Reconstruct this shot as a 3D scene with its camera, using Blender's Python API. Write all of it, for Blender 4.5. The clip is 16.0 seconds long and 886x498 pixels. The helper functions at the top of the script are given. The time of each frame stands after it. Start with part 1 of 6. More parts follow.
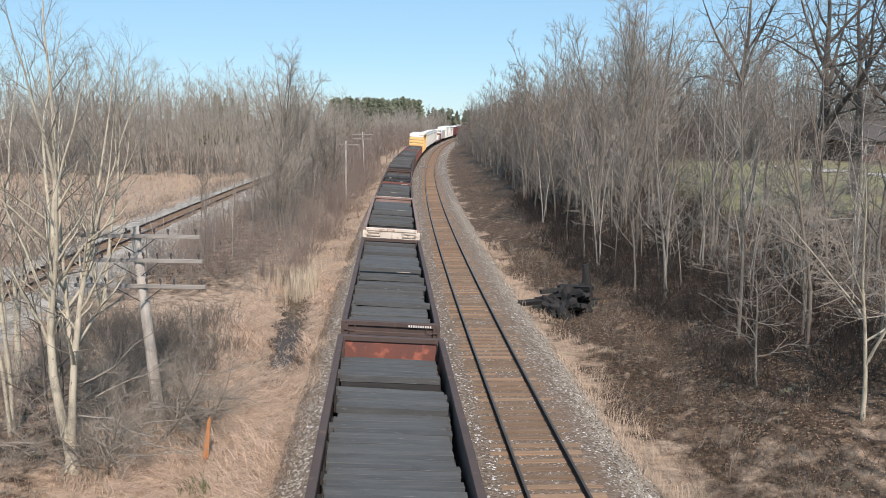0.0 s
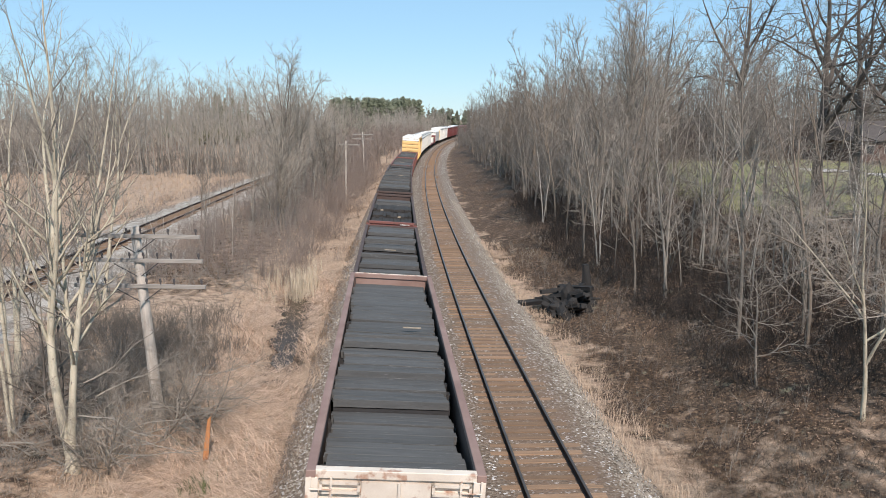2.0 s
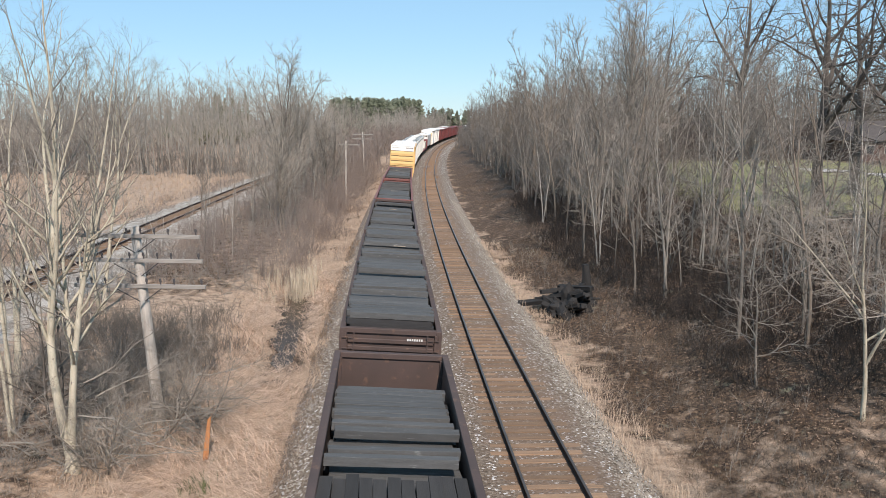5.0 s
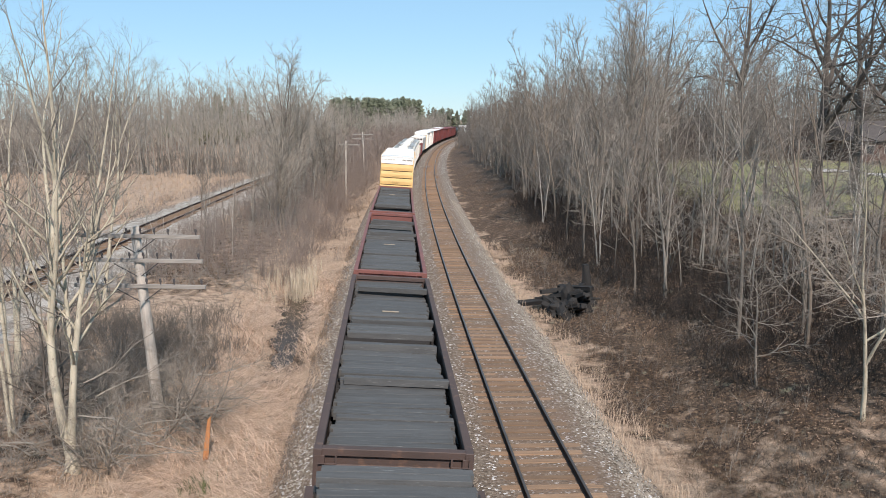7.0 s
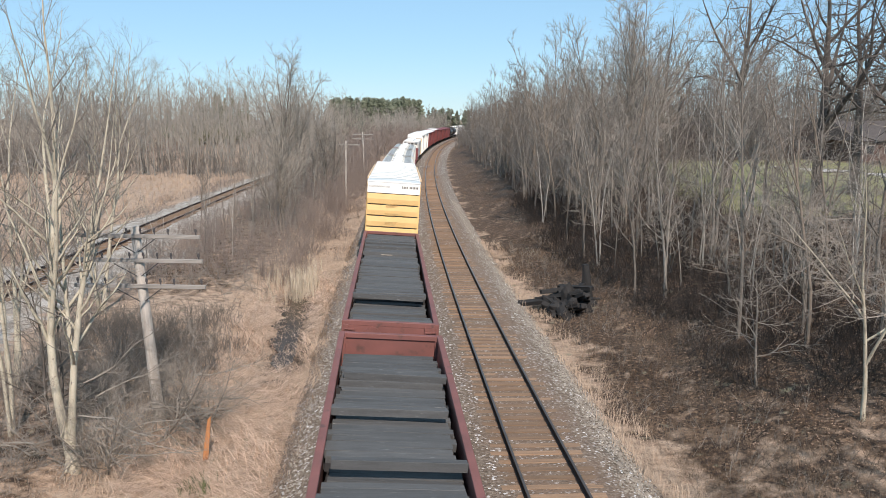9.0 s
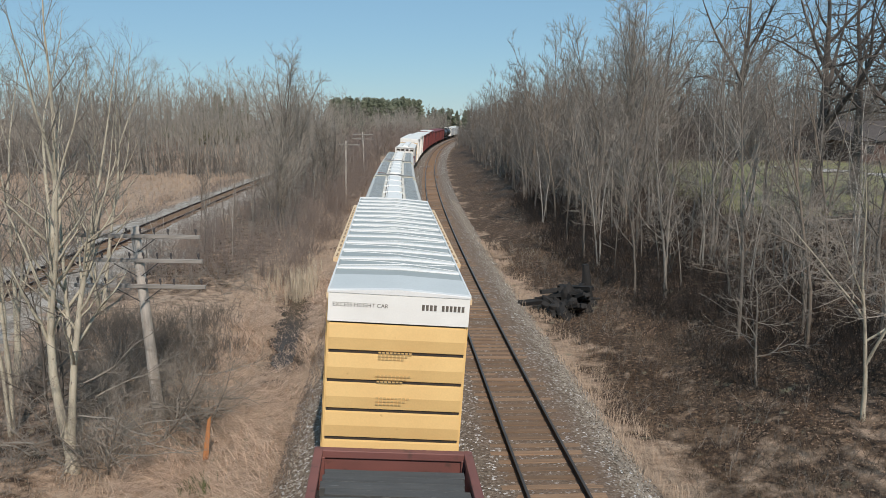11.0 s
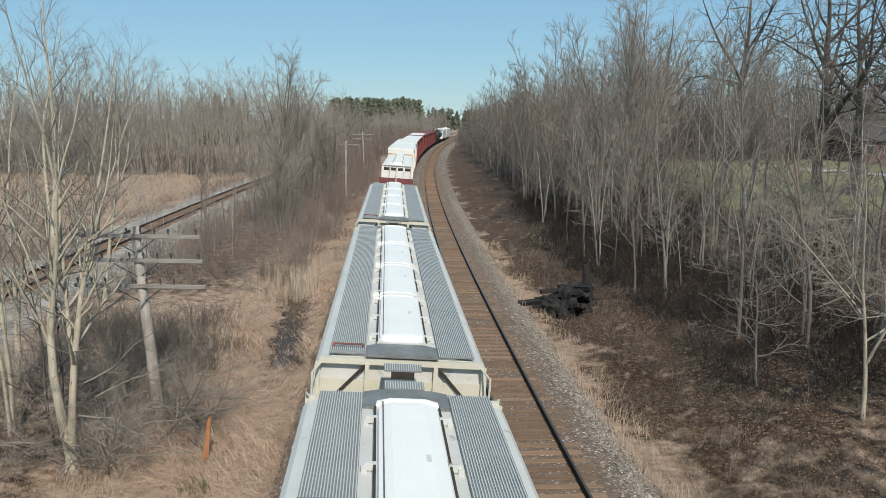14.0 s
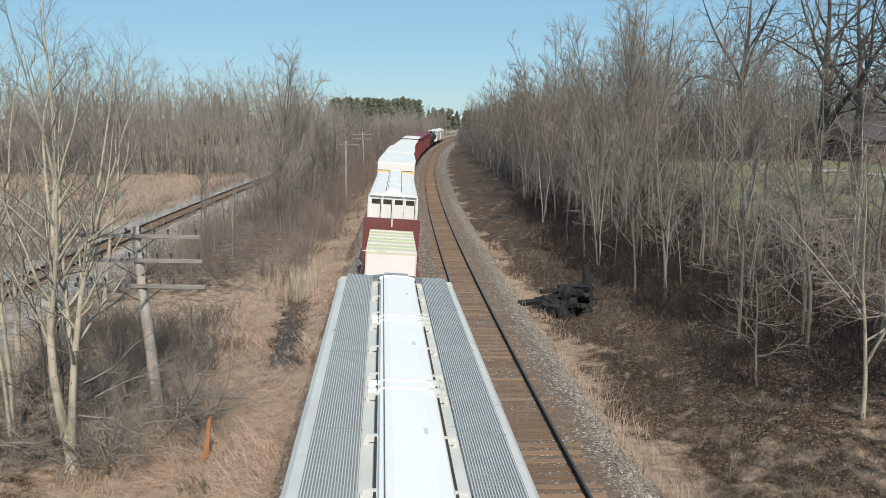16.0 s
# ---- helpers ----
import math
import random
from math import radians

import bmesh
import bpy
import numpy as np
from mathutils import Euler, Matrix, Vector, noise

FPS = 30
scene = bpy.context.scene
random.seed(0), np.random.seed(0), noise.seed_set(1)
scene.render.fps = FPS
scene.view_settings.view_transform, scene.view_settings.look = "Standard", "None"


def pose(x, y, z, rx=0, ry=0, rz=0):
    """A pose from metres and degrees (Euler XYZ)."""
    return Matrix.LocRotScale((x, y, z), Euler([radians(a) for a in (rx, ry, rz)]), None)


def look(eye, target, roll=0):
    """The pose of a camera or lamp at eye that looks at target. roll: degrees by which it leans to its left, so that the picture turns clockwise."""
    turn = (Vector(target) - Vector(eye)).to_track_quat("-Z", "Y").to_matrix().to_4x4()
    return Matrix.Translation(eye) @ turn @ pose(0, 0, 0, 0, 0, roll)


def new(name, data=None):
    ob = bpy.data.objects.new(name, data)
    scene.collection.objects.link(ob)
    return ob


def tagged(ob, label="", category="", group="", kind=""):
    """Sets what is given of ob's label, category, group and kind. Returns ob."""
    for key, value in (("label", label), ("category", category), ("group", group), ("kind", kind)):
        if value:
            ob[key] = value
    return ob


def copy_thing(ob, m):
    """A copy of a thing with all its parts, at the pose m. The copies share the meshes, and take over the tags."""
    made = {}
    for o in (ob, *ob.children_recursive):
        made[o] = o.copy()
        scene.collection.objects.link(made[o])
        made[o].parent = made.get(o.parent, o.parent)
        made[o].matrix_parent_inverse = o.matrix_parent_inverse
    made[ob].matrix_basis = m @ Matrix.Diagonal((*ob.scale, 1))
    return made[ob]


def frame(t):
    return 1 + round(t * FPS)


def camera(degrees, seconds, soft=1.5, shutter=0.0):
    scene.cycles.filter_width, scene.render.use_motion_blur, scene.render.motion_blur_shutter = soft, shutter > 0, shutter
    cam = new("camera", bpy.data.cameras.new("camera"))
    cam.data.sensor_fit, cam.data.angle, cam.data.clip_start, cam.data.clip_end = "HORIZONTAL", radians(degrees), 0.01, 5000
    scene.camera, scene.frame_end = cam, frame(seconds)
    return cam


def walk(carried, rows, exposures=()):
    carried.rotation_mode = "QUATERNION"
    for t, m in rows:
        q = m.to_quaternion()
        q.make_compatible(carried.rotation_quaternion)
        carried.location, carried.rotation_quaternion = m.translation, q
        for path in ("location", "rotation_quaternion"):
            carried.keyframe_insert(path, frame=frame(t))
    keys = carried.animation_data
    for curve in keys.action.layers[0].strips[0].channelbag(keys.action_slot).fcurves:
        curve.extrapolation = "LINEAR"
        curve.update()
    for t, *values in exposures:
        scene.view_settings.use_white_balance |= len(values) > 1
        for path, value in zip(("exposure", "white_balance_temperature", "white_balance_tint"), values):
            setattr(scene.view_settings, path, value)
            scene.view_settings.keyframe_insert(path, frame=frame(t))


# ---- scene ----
# ---------- camera: it stands still on a bridge over the line ----------
cam = camera(59.55, 16.0, soft=0.6)
EYE = (0.0, 0.0, 9.0)
AIM = (0.0, math.cos(radians(9.68)) * 50, 9.0 - math.sin(radians(9.68)) * 50)
walk(cam, [(0.0, look(EYE, AIM)), (16.0, look(EYE, AIM))],
     [(0.0, 0.0, 6950, 17), (9.2, 0.0, 6950, 17), (11.3, -0.58, 6900, 13), (12.6, -0.64, 6700, 12), (14.2, -0.38, 6950, 11), (16.0, -0.32, 7000, 12)])

# ---------- world and sun ----------
SUN_EL, SUN_AZ = 44.0, 166.0      # azimuth clockwise from +y
world = bpy.data.worlds.new("sky")
scene.world = world
world.use_nodes = True
wn = world.node_tree
sky = wn.nodes.new("ShaderNodeTexSky")
sky.sky_type, sky.sun_disc = "NISHITA", False
sky.sun_elevation, sky.sun_rotation = radians(SUN_EL), radians(SUN_AZ)
sky.air_density, sky.dust_density, sky.ozone_density, sky.altitude = 1.0, 0.0, 3.5, 0
wn.nodes["Background"].inputs["Strength"].default_value = 0.105
tint = wn.nodes.new("ShaderNodeMix")
tint.data_type, tint.blend_type = "RGBA", "MULTIPLY"
tint.inputs["Factor"].default_value, tint.inputs["B"].default_value = 1.0, (0.80, 0.96, 1.12, 1)
wn.links.new(sky.outputs[0], tint.inputs["A"])
haze = wn.nodes.new("ShaderNodeMix")
haze.data_type = "RGBA"
haze.inputs["Factor"].default_value, haze.inputs["B"].default_value = 0.5, (3.9, 7.8, 10.5, 1)
wn.links.new(tint.outputs["Result"], haze.inputs["A"])
wn.links.new(haze.outputs["Result"], wn.nodes["Background"].inputs["Color"])
sun_data = bpy.data.lights.new("sun", "SUN")
sun_data.energy, sun_data.angle, sun_data.color = 4.9, radians(0.53), (1.0, 0.945, 0.87)
sun = new("sun", sun_data)
SUN_DIR = Vector((math.sin(radians(SUN_AZ)) * math.cos(radians(SUN_EL)),
                  math.cos(radians(SUN_AZ)) * math.cos(radians(SUN_EL)), math.sin(radians(SUN_EL))))
sun.matrix_world = look(SUN_DIR * 200, (0, 0, 0))

# ---------- materials ----------
MATS = {}


def mat(name, base, other=None, rough=0.8, metal=0.0, scale=6.0, fine=60.0, bump=0.2, spread=0.5, vary=0.0,
        island=False, stretch=None, third=None, third_at=0.62, bump_size=0.02, grain=None):
    """A surface with two scales of variation: broad stains between base and other, fine grain and relief."""
    if name in MATS:
        return MATS[name]
    m = bpy.data.materials.new(name)
    m.use_nodes = True
    nt = m.node_tree
    n, l = nt.nodes, nt.links
    bs = n["Principled BSDF"]
    bs.inputs["Roughness"].default_value, bs.inputs["Metallic"].default_value = rough, metal
    tc = n.new("ShaderNodeTexCoord")
    src = tc.outputs["Object"]
    if stretch:
        mp = n.new("ShaderNodeMapping")
        mp.inputs["Scale"].default_value = stretch
        l.new(src, mp.inputs[0])
        src = mp.outputs[0]
    if vary or island:
        oi = n.new("ShaderNodeObjectInfo") if not island else n.new("ShaderNodeNewGeometry")
        rnd = oi.outputs["Random"] if not island else oi.outputs["Random Per Island"]
        va = n.new("ShaderNodeVectorMath")
        va.operation = "ADD"
        ml = n.new("ShaderNodeMath")
        ml.operation = "MULTIPLY"
        ml.inputs[1].default_value = 53.0
        l.new(rnd, ml.inputs[0])
        l.new(src, va.inputs[0])
        l.new(ml.outputs[0], va.inputs[1])
        src = va.outputs[0]
    big, small = n.new("ShaderNodeTexNoise"), n.new("ShaderNodeTexNoise")
    big.inputs["Scale"].default_value, big.inputs["Detail"].default_value = scale, 5
    small.inputs["Scale"].default_value, small.inputs["Detail"].default_value = fine, 3
    l.new(src, big.inputs["Vector"])
    l.new(src, small.inputs["Vector"])
    mix = n.new("ShaderNodeMix")
    mix.data_type = "RGBA"
    o = other or [c * 0.6 for c in base]
    mix.inputs["A"].default_value, mix.inputs["B"].default_value = (*base, 1), (*o, 1)
    rp = n.new("ShaderNodeMapRange")
    rp.inputs["From Min"].default_value, rp.inputs["From Max"].default_value = 0.5 - spread / 2, 0.5 + spread / 2
    l.new(big.outputs["Fac"], rp.inputs["Value"])
    l.new(rp.outputs[0], mix.inputs["Factor"])
    colour = mix.outputs["Result"]
    if third:
        m3 = n.new("ShaderNodeMix")
        m3.data_type = "RGBA"
        m3.inputs["B"].default_value = (*third, 1)
        r3 = n.new("ShaderNodeMapRange")
        r3.inputs["From Min"].default_value, r3.inputs["From Max"].default_value = third_at, third_at + 0.1
        t3 = n.new("ShaderNodeTexNoise")
        t3.inputs["Scale"].default_value, t3.inputs["Detail"].default_value = scale * 2.7, 6
        l.new(src, t3.inputs["Vector"])
        l.new(t3.outputs["Fac"], r3.inputs["Value"])
        l.new(r3.outputs[0], m3.inputs["Factor"])
        l.new(colour, m3.inputs["A"])
        colour = m3.outputs["Result"]
    # fine grain, and a shift from piece to piece
    hs = n.new("ShaderNodeHueSaturation")
    gr = n.new("ShaderNodeMapRange")
    g = grain if grain is not None else (0.28 if bump >= 0.18 or bump == 0 else 0.08)
    gr.inputs["To Min"].default_value, gr.inputs["To Max"].default_value = 1 - g, 1 + g
    l.new(small.outputs["Fac"], gr.inputs["Value"])
    val = gr.outputs[0]
    if vary:
        pv = n.new("ShaderNodeMapRange")
        pv.inputs["To Min"].default_value, pv.inputs["To Max"].default_value = 1 - vary, 1 + vary
        l.new(rnd, pv.inputs["Value"])
        mm = n.new("ShaderNodeMath")
        mm.operation = "MULTIPLY"
        l.new(val, mm.inputs[0])
        l.new(pv.outputs[0], mm.inputs[1])
        val = mm.outputs[0]
    l.new(val, hs.inputs["Value"])
    l.new(colour, hs.inputs["Color"])
    l.new(hs.outputs[0], bs.inputs["Base Color"])
    if bump:
        bp = n.new("ShaderNodeBump")
        bp.inputs["Strength"].default_value, bp.inputs["Distance"].default_value = bump, bump_size
        l.new(small.outputs["Fac"], bp.inputs["Height"])
        l.new(bp.outputs[0], bs.inputs["Normal"])
    MATS[name] = m
    return m


rust_rail = mat("rail_steel_rust", (0.075, 0.045, 0.035), (0.045, 0.03, 0.025), 0.9, 0.0, 3, 90)
rail_top = mat("rail_head_polished", (0.075, 0.062, 0.055), (0.05, 0.042, 0.037), 0.28, 0.0, 2, 40, 0.0)
rail_top.node_tree.nodes["Principled BSDF"].inputs["Specular IOR Level"].default_value = 0.3
tie_wood = mat("old_tie_wood", (0.30, 0.192, 0.120), (0.20, 0.128, 0.082), 0.92, 0, 2.5, 40, 0.5, vary=0.3, stretch=(0.6, 5, 5), third=(0.17, 0.118, 0.082))
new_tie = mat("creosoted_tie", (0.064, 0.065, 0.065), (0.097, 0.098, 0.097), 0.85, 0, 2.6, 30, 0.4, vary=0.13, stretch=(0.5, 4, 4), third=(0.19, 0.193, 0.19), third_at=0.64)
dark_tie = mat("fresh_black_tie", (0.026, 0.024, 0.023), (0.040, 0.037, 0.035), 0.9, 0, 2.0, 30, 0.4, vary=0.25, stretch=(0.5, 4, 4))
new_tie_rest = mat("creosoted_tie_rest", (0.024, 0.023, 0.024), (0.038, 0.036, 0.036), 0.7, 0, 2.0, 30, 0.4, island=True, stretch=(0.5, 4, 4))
tie_end = mat("pale_cut_tie_end", (0.42, 0.36, 0.28), (0.25, 0.2, 0.15), 0.9, 0, 5, 60, 0.3)
brown_steel = mat("brown_gondola_paint", (0.090, 0.058, 0.050), (0.062, 0.043, 0.038), 0.72, 0.0, 1.4, 40, 0.15, third=(0.125, 0.075, 0.055), third_at=0.6)
red_steel = mat("oxide_red_gondola_paint", (0.24, 0.090, 0.076), (0.165, 0.068, 0.058), 0.62, 0.05, 1.3, 40, 0.15, third=(0.12, 0.06, 0.05), third_at=0.6)
orange_rust = mat("orange_bare_rust", (0.14, 0.065, 0.055), (0.20, 0.07, 0.05), 0.85, 0, 0.9, 30, 0.25, third=(0.38, 0.125, 0.085), third_at=0.53)
white_steel = mat("dirty_white_gondola_paint", (0.74, 0.67, 0.58), (0.56, 0.47, 0.39), 0.6, 0, 1.6, 40, 0.12, third=(0.40, 0.24, 0.17), third_at=0.57)
pink_steel = mat("faded_pink_brown_paint", (0.30, 0.20, 0.17), (0.20, 0.12, 0.10), 0.65, 0, 1.6, 40, 0.12)
white_mark = mat("white_stencil_paint", (0.72, 0.70, 0.66), (0.6, 0.58, 0.55), 0.6, 0, 5, 50, 0.0)
yellow_mark = mat("faint_stencil_paint", (0.64, 0.43, 0.185), (0.58, 0.385, 0.165), 0.6, 0, 5, 50, 0.0)
dark_mark = mat("dark_stencil_paint", (0.10, 0.085, 0.07), (0.16, 0.14, 0.12), 0.7, 0, 5, 50, 0.0)
black_steel = mat("black_truck_steel", (0.03, 0.028, 0.026), (0.06, 0.045, 0.035), 0.8, 0.1, 4, 50, 0.2)
yellow_paint = mat("yellow_boxcar_paint", (0.82, 0.55, 0.235), (0.77, 0.50, 0.21), 0.5, 0, 1.2, 30, 0.06, third=(0.5, 0.27, 0.09), third_at=0.68)
white_paint = mat("white_car_paint", (0.88, 0.865, 0.82), (0.80, 0.785, 0.74), 0.5, 0, 1.0, 30, 0.05)
tan_paint = mat("tan_rail_paint", (0.80, 0.60, 0.38), (0.70, 0.50, 0.30), 0.55, 0, 1.6, 30, 0.08)
# darker tan that draws the shade inside the door track slots
tan_dark = mat("tan_slot_shade", (0.36, 0.23, 0.12), (0.28, 0.18, 0.10), 0.7, 0, 1.6, 30, 0.08)
tread_plate = mat("dark_tread_plate", (0.30, 0.31, 0.30), (0.17, 0.175, 0.17), 0.5, 0.2, 3, 45, 0.9, grain=0.6)
galv = mat("galvanised_roof", (0.42, 0.45, 0.44), (0.34, 0.368, 0.362), 0.6, 0.05, 0.7, 18, 0.03)
galv_pale = mat("pale_roof_sheet", (0.66, 0.69, 0.68), (0.57, 0.60, 0.595), 0.6, 0.05, 0.7, 18, 0.03)
galv_white = mat("roof_seam_white", (0.82, 0.82, 0.80), (0.74, 0.74, 0.73), 0.6, 0.05, 1.5, 25, 0.05)
grey_paint = mat("grey_hopper_paint", (0.68, 0.68, 0.645), (0.58, 0.58, 0.545), 0.5, 0, 1.2, 25, 0.08, third=(0.36, 0.34, 0.3), third_at=0.64)
cream_paint = mat("cream_hopper_paint", (0.70, 0.67, 0.55), (0.58, 0.55, 0.45), 0.5, 0, 1.2, 25, 0.08, third=(0.4, 0.36, 0.28), third_at=0.66)
hatch_white = mat("white_hatch_cover", (0.90, 0.89, 0.85), (0.84, 0.83, 0.80), 0.45, 0, 1.0, 25, 0.04)
grating = mat("galvanised_grating", (0.27, 0.28, 0.27), (0.21, 0.22, 0.215), 0.6, 0.1, 1.5, 60, 0.2)
grate_bar = mat("bright_grating_bar", (0.62, 0.635, 0.62), (0.52, 0.53, 0.52), 0.45, 0.1, 2.5, 60, 0.1)
red_paint = mat("boxcar_red_paint", (0.22, 0.05, 0.045), (0.17, 0.04, 0.04), 0.6, 0, 1.0, 25, 0.08)
maroon = mat("maroon_bulkhead_paint", (0.20, 0.055, 0.055), (0.15, 0.045, 0.045), 0.6, 0, 1.0, 25, 0.08)
tank_black = mat("black_tank_paint", (0.022, 0.022, 0.024), (0.04, 0.038, 0.036), 0.4, 0, 1.0, 25, 0.05)
pale_green = mat("pale_green_rib_paint", (0.62, 0.66, 0.42), (0.52, 0.56, 0.36), 0.6, 0, 2, 25, 0.05)
# third: dark bark mottling, deepened to suggest the stems' shaded sides
bark_pale = mat("pale_grey_bark", (0.58, 0.52, 0.405), (0.33, 0.29, 0.22), 0.9, 0, 2.2, 24, 0.5, stretch=(3, 3, 0.8), third=(0.12, 0.10, 0.085), third_at=0.62)
bark_grey = mat("grey_brown_bark", (0.255, 0.207, 0.163), (0.155, 0.125, 0.098), 0.92, 0, 2.2, 24, 0.5, stretch=(3, 3, 0.8))
# brown brush colour, deepened to stand in for the shade inside the wood
twig_shaded = mat("shade_dark_brush_twigs", (0.078, 0.057, 0.045), (0.036, 0.027, 0.022), 0.9, 0, 1.2, 12, 0.0)
bark_dark = mat("dark_oak_bark", (0.12, 0.10, 0.085), (0.07, 0.06, 0.052), 0.92, 0, 2.2, 24, 0.5, stretch=(3, 3, 0.8))
twig_pale = mat("pale_twigs", (0.35, 0.305, 0.258), (0.18, 0.156, 0.13), 0.9, 0, 1.2, 12, 0.0)
twig_grey = mat("grey_brown_twigs", (0.21, 0.178, 0.15), (0.11, 0.092, 0.077), 0.9, 0, 1.2, 12, 0.0)
twig_ash = mat("ash_grey_twigs", (0.24, 0.212, 0.185), (0.12, 0.105, 0.09), 0.9, 0, 1.2, 12, 0.0)
twig_dusk = mat("dark_grey_twigs", (0.13, 0.11, 0.095), (0.07, 0.06, 0.052), 0.9, 0, 1.2, 12, 0.0)
bark_ash = mat("ash_grey_bark", (0.25, 0.218, 0.182), (0.12, 0.103, 0.086), 0.9, 0, 2.2, 24, 0.5, stretch=(3, 3, 0.8), third=(0.10, 0.085, 0.072), third_at=0.6)
bark_pale_wood = mat("pale_wood_bark", (0.36, 0.325, 0.28), (0.19, 0.168, 0.143), 0.9, 0, 2.2, 24, 0.5, stretch=(3, 3, 0.8), third=(0.11, 0.094, 0.08), third_at=0.6)
bark_white = mat("whitish_bark", (0.56, 0.52, 0.46), (0.36, 0.325, 0.28), 0.9, 0, 2.2, 24, 0.5, stretch=(3, 3, 0.8), third=(0.13, 0.11, 0.095), third_at=0.62)
twig_beige = mat("beige_grey_twigs", (0.43, 0.382, 0.325), (0.27, 0.238, 0.20), 0.9, 0, 1.2, 12, 0.0)
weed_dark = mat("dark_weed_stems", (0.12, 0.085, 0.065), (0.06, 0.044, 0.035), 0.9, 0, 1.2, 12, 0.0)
twig_red = mat("reddish_brush_twigs", (0.33, 0.262, 0.222), (0.21, 0.162, 0.136), 0.9, 0, 1.0, 12, 0.0)
reed_mat = mat("dry_reed_straw", (0.58, 0.50, 0.39), (0.42, 0.35, 0.26), 0.85, 0, 3, 20, 0.0, island=True)
straw_mat = mat("dead_grass_straw", (0.54, 0.415, 0.31), (0.30, 0.212, 0.15), 0.9, 0, 0.8, 10, 0.0, island=True)
straw_bleached = mat("bleached_combed_grass", (0.74, 0.555, 0.43), (0.50, 0.355, 0.265), 0.9, 0, 0.8, 10, 0.0, island=True)
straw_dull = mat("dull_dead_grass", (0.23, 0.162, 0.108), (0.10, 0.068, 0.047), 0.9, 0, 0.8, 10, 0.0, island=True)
pine_mat = mat("pine_needles", (0.19, 0.21, 0.145), (0.13, 0.148, 0.10), 0.85, 0, 1.0, 8, 0.0)
cedar_mat = mat("yellow_green_cedar", (0.12, 0.13, 0.05), (0.08, 0.09, 0.04), 0.85, 0, 1.0, 8, 0.0)
pole_wood = mat("weathered_pole_wood", (0.53, 0.485, 0.43), (0.33, 0.29, 0.255), 0.9, 0, 2, 40, 0.5, stretch=(8, 8, 0.6))
arm_wood = mat("weathered_crossarm_wood", (0.37, 0.345, 0.315), (0.23, 0.21, 0.19), 0.9, 0, 2, 40, 0.4, stretch=(0.6, 8, 8))
pin_dark = mat("dark_insulator", (0.05, 0.045, 0.045), (0.08, 0.07, 0.07), 0.4, 0, 4, 40, 0.0)
orange_wood = mat("orange_split_wood", (0.52, 0.22, 0.085), (0.36, 0.16, 0.07), 0.85, 0, 3, 40, 0.3, stretch=(6, 6, 0.8))
tarp_black = mat("black_tarp", (0.014, 0.0135, 0.0135), (0.026, 0.024, 0.023), 0.85, 0, 2, 20, 0.3)
water_mat = mat("ditch_water", (0.046, 0.034, 0.024), (0.085, 0.056, 0.036), 0.22, 0, 0.8, 6, 0.03)
water_mat.node_tree.nodes["Principled BSDF"].inputs["Specular IOR Level"].default_value = 0.18
stone_mat = mat("ballast_stone", (0.36, 0.318, 0.268), (0.21, 0.182, 0.15), 0.9, 0, 4, 30, 0.3, island=True)
stone_white = mat("pale_ballast_stone", (0.56, 0.51, 0.445), (0.40, 0.36, 0.31), 0.9, 0, 4, 30, 0.3)
leaf_mat = mat("dry_fallen_leaf", (0.42, 0.295, 0.215), (0.20, 0.13, 0.093), 0.9, 0, 0.8, 10, 0.0, island=True)
brick_red = mat("house_brick", (0.13, 0.085, 0.07), (0.10, 0.065, 0.055), 0.9, 0, 2, 20, 0.2)
roof_dark = mat("house_shingle", (0.10, 0.085, 0.08), (0.07, 0.06, 0.055), 0.9, 0, 2, 20, 0.2)
glass_dark = mat("dark_window_glass", (0.03, 0.035, 0.04), (0.03, 0.035, 0.04), 0.05, 0, 2, 20, 0.0)
drive_mat = mat("pale_concrete_drive", (0.46, 0.44, 0.42), (0.38, 0.36, 0.34), 0.9, 0, 1, 20, 0.1)


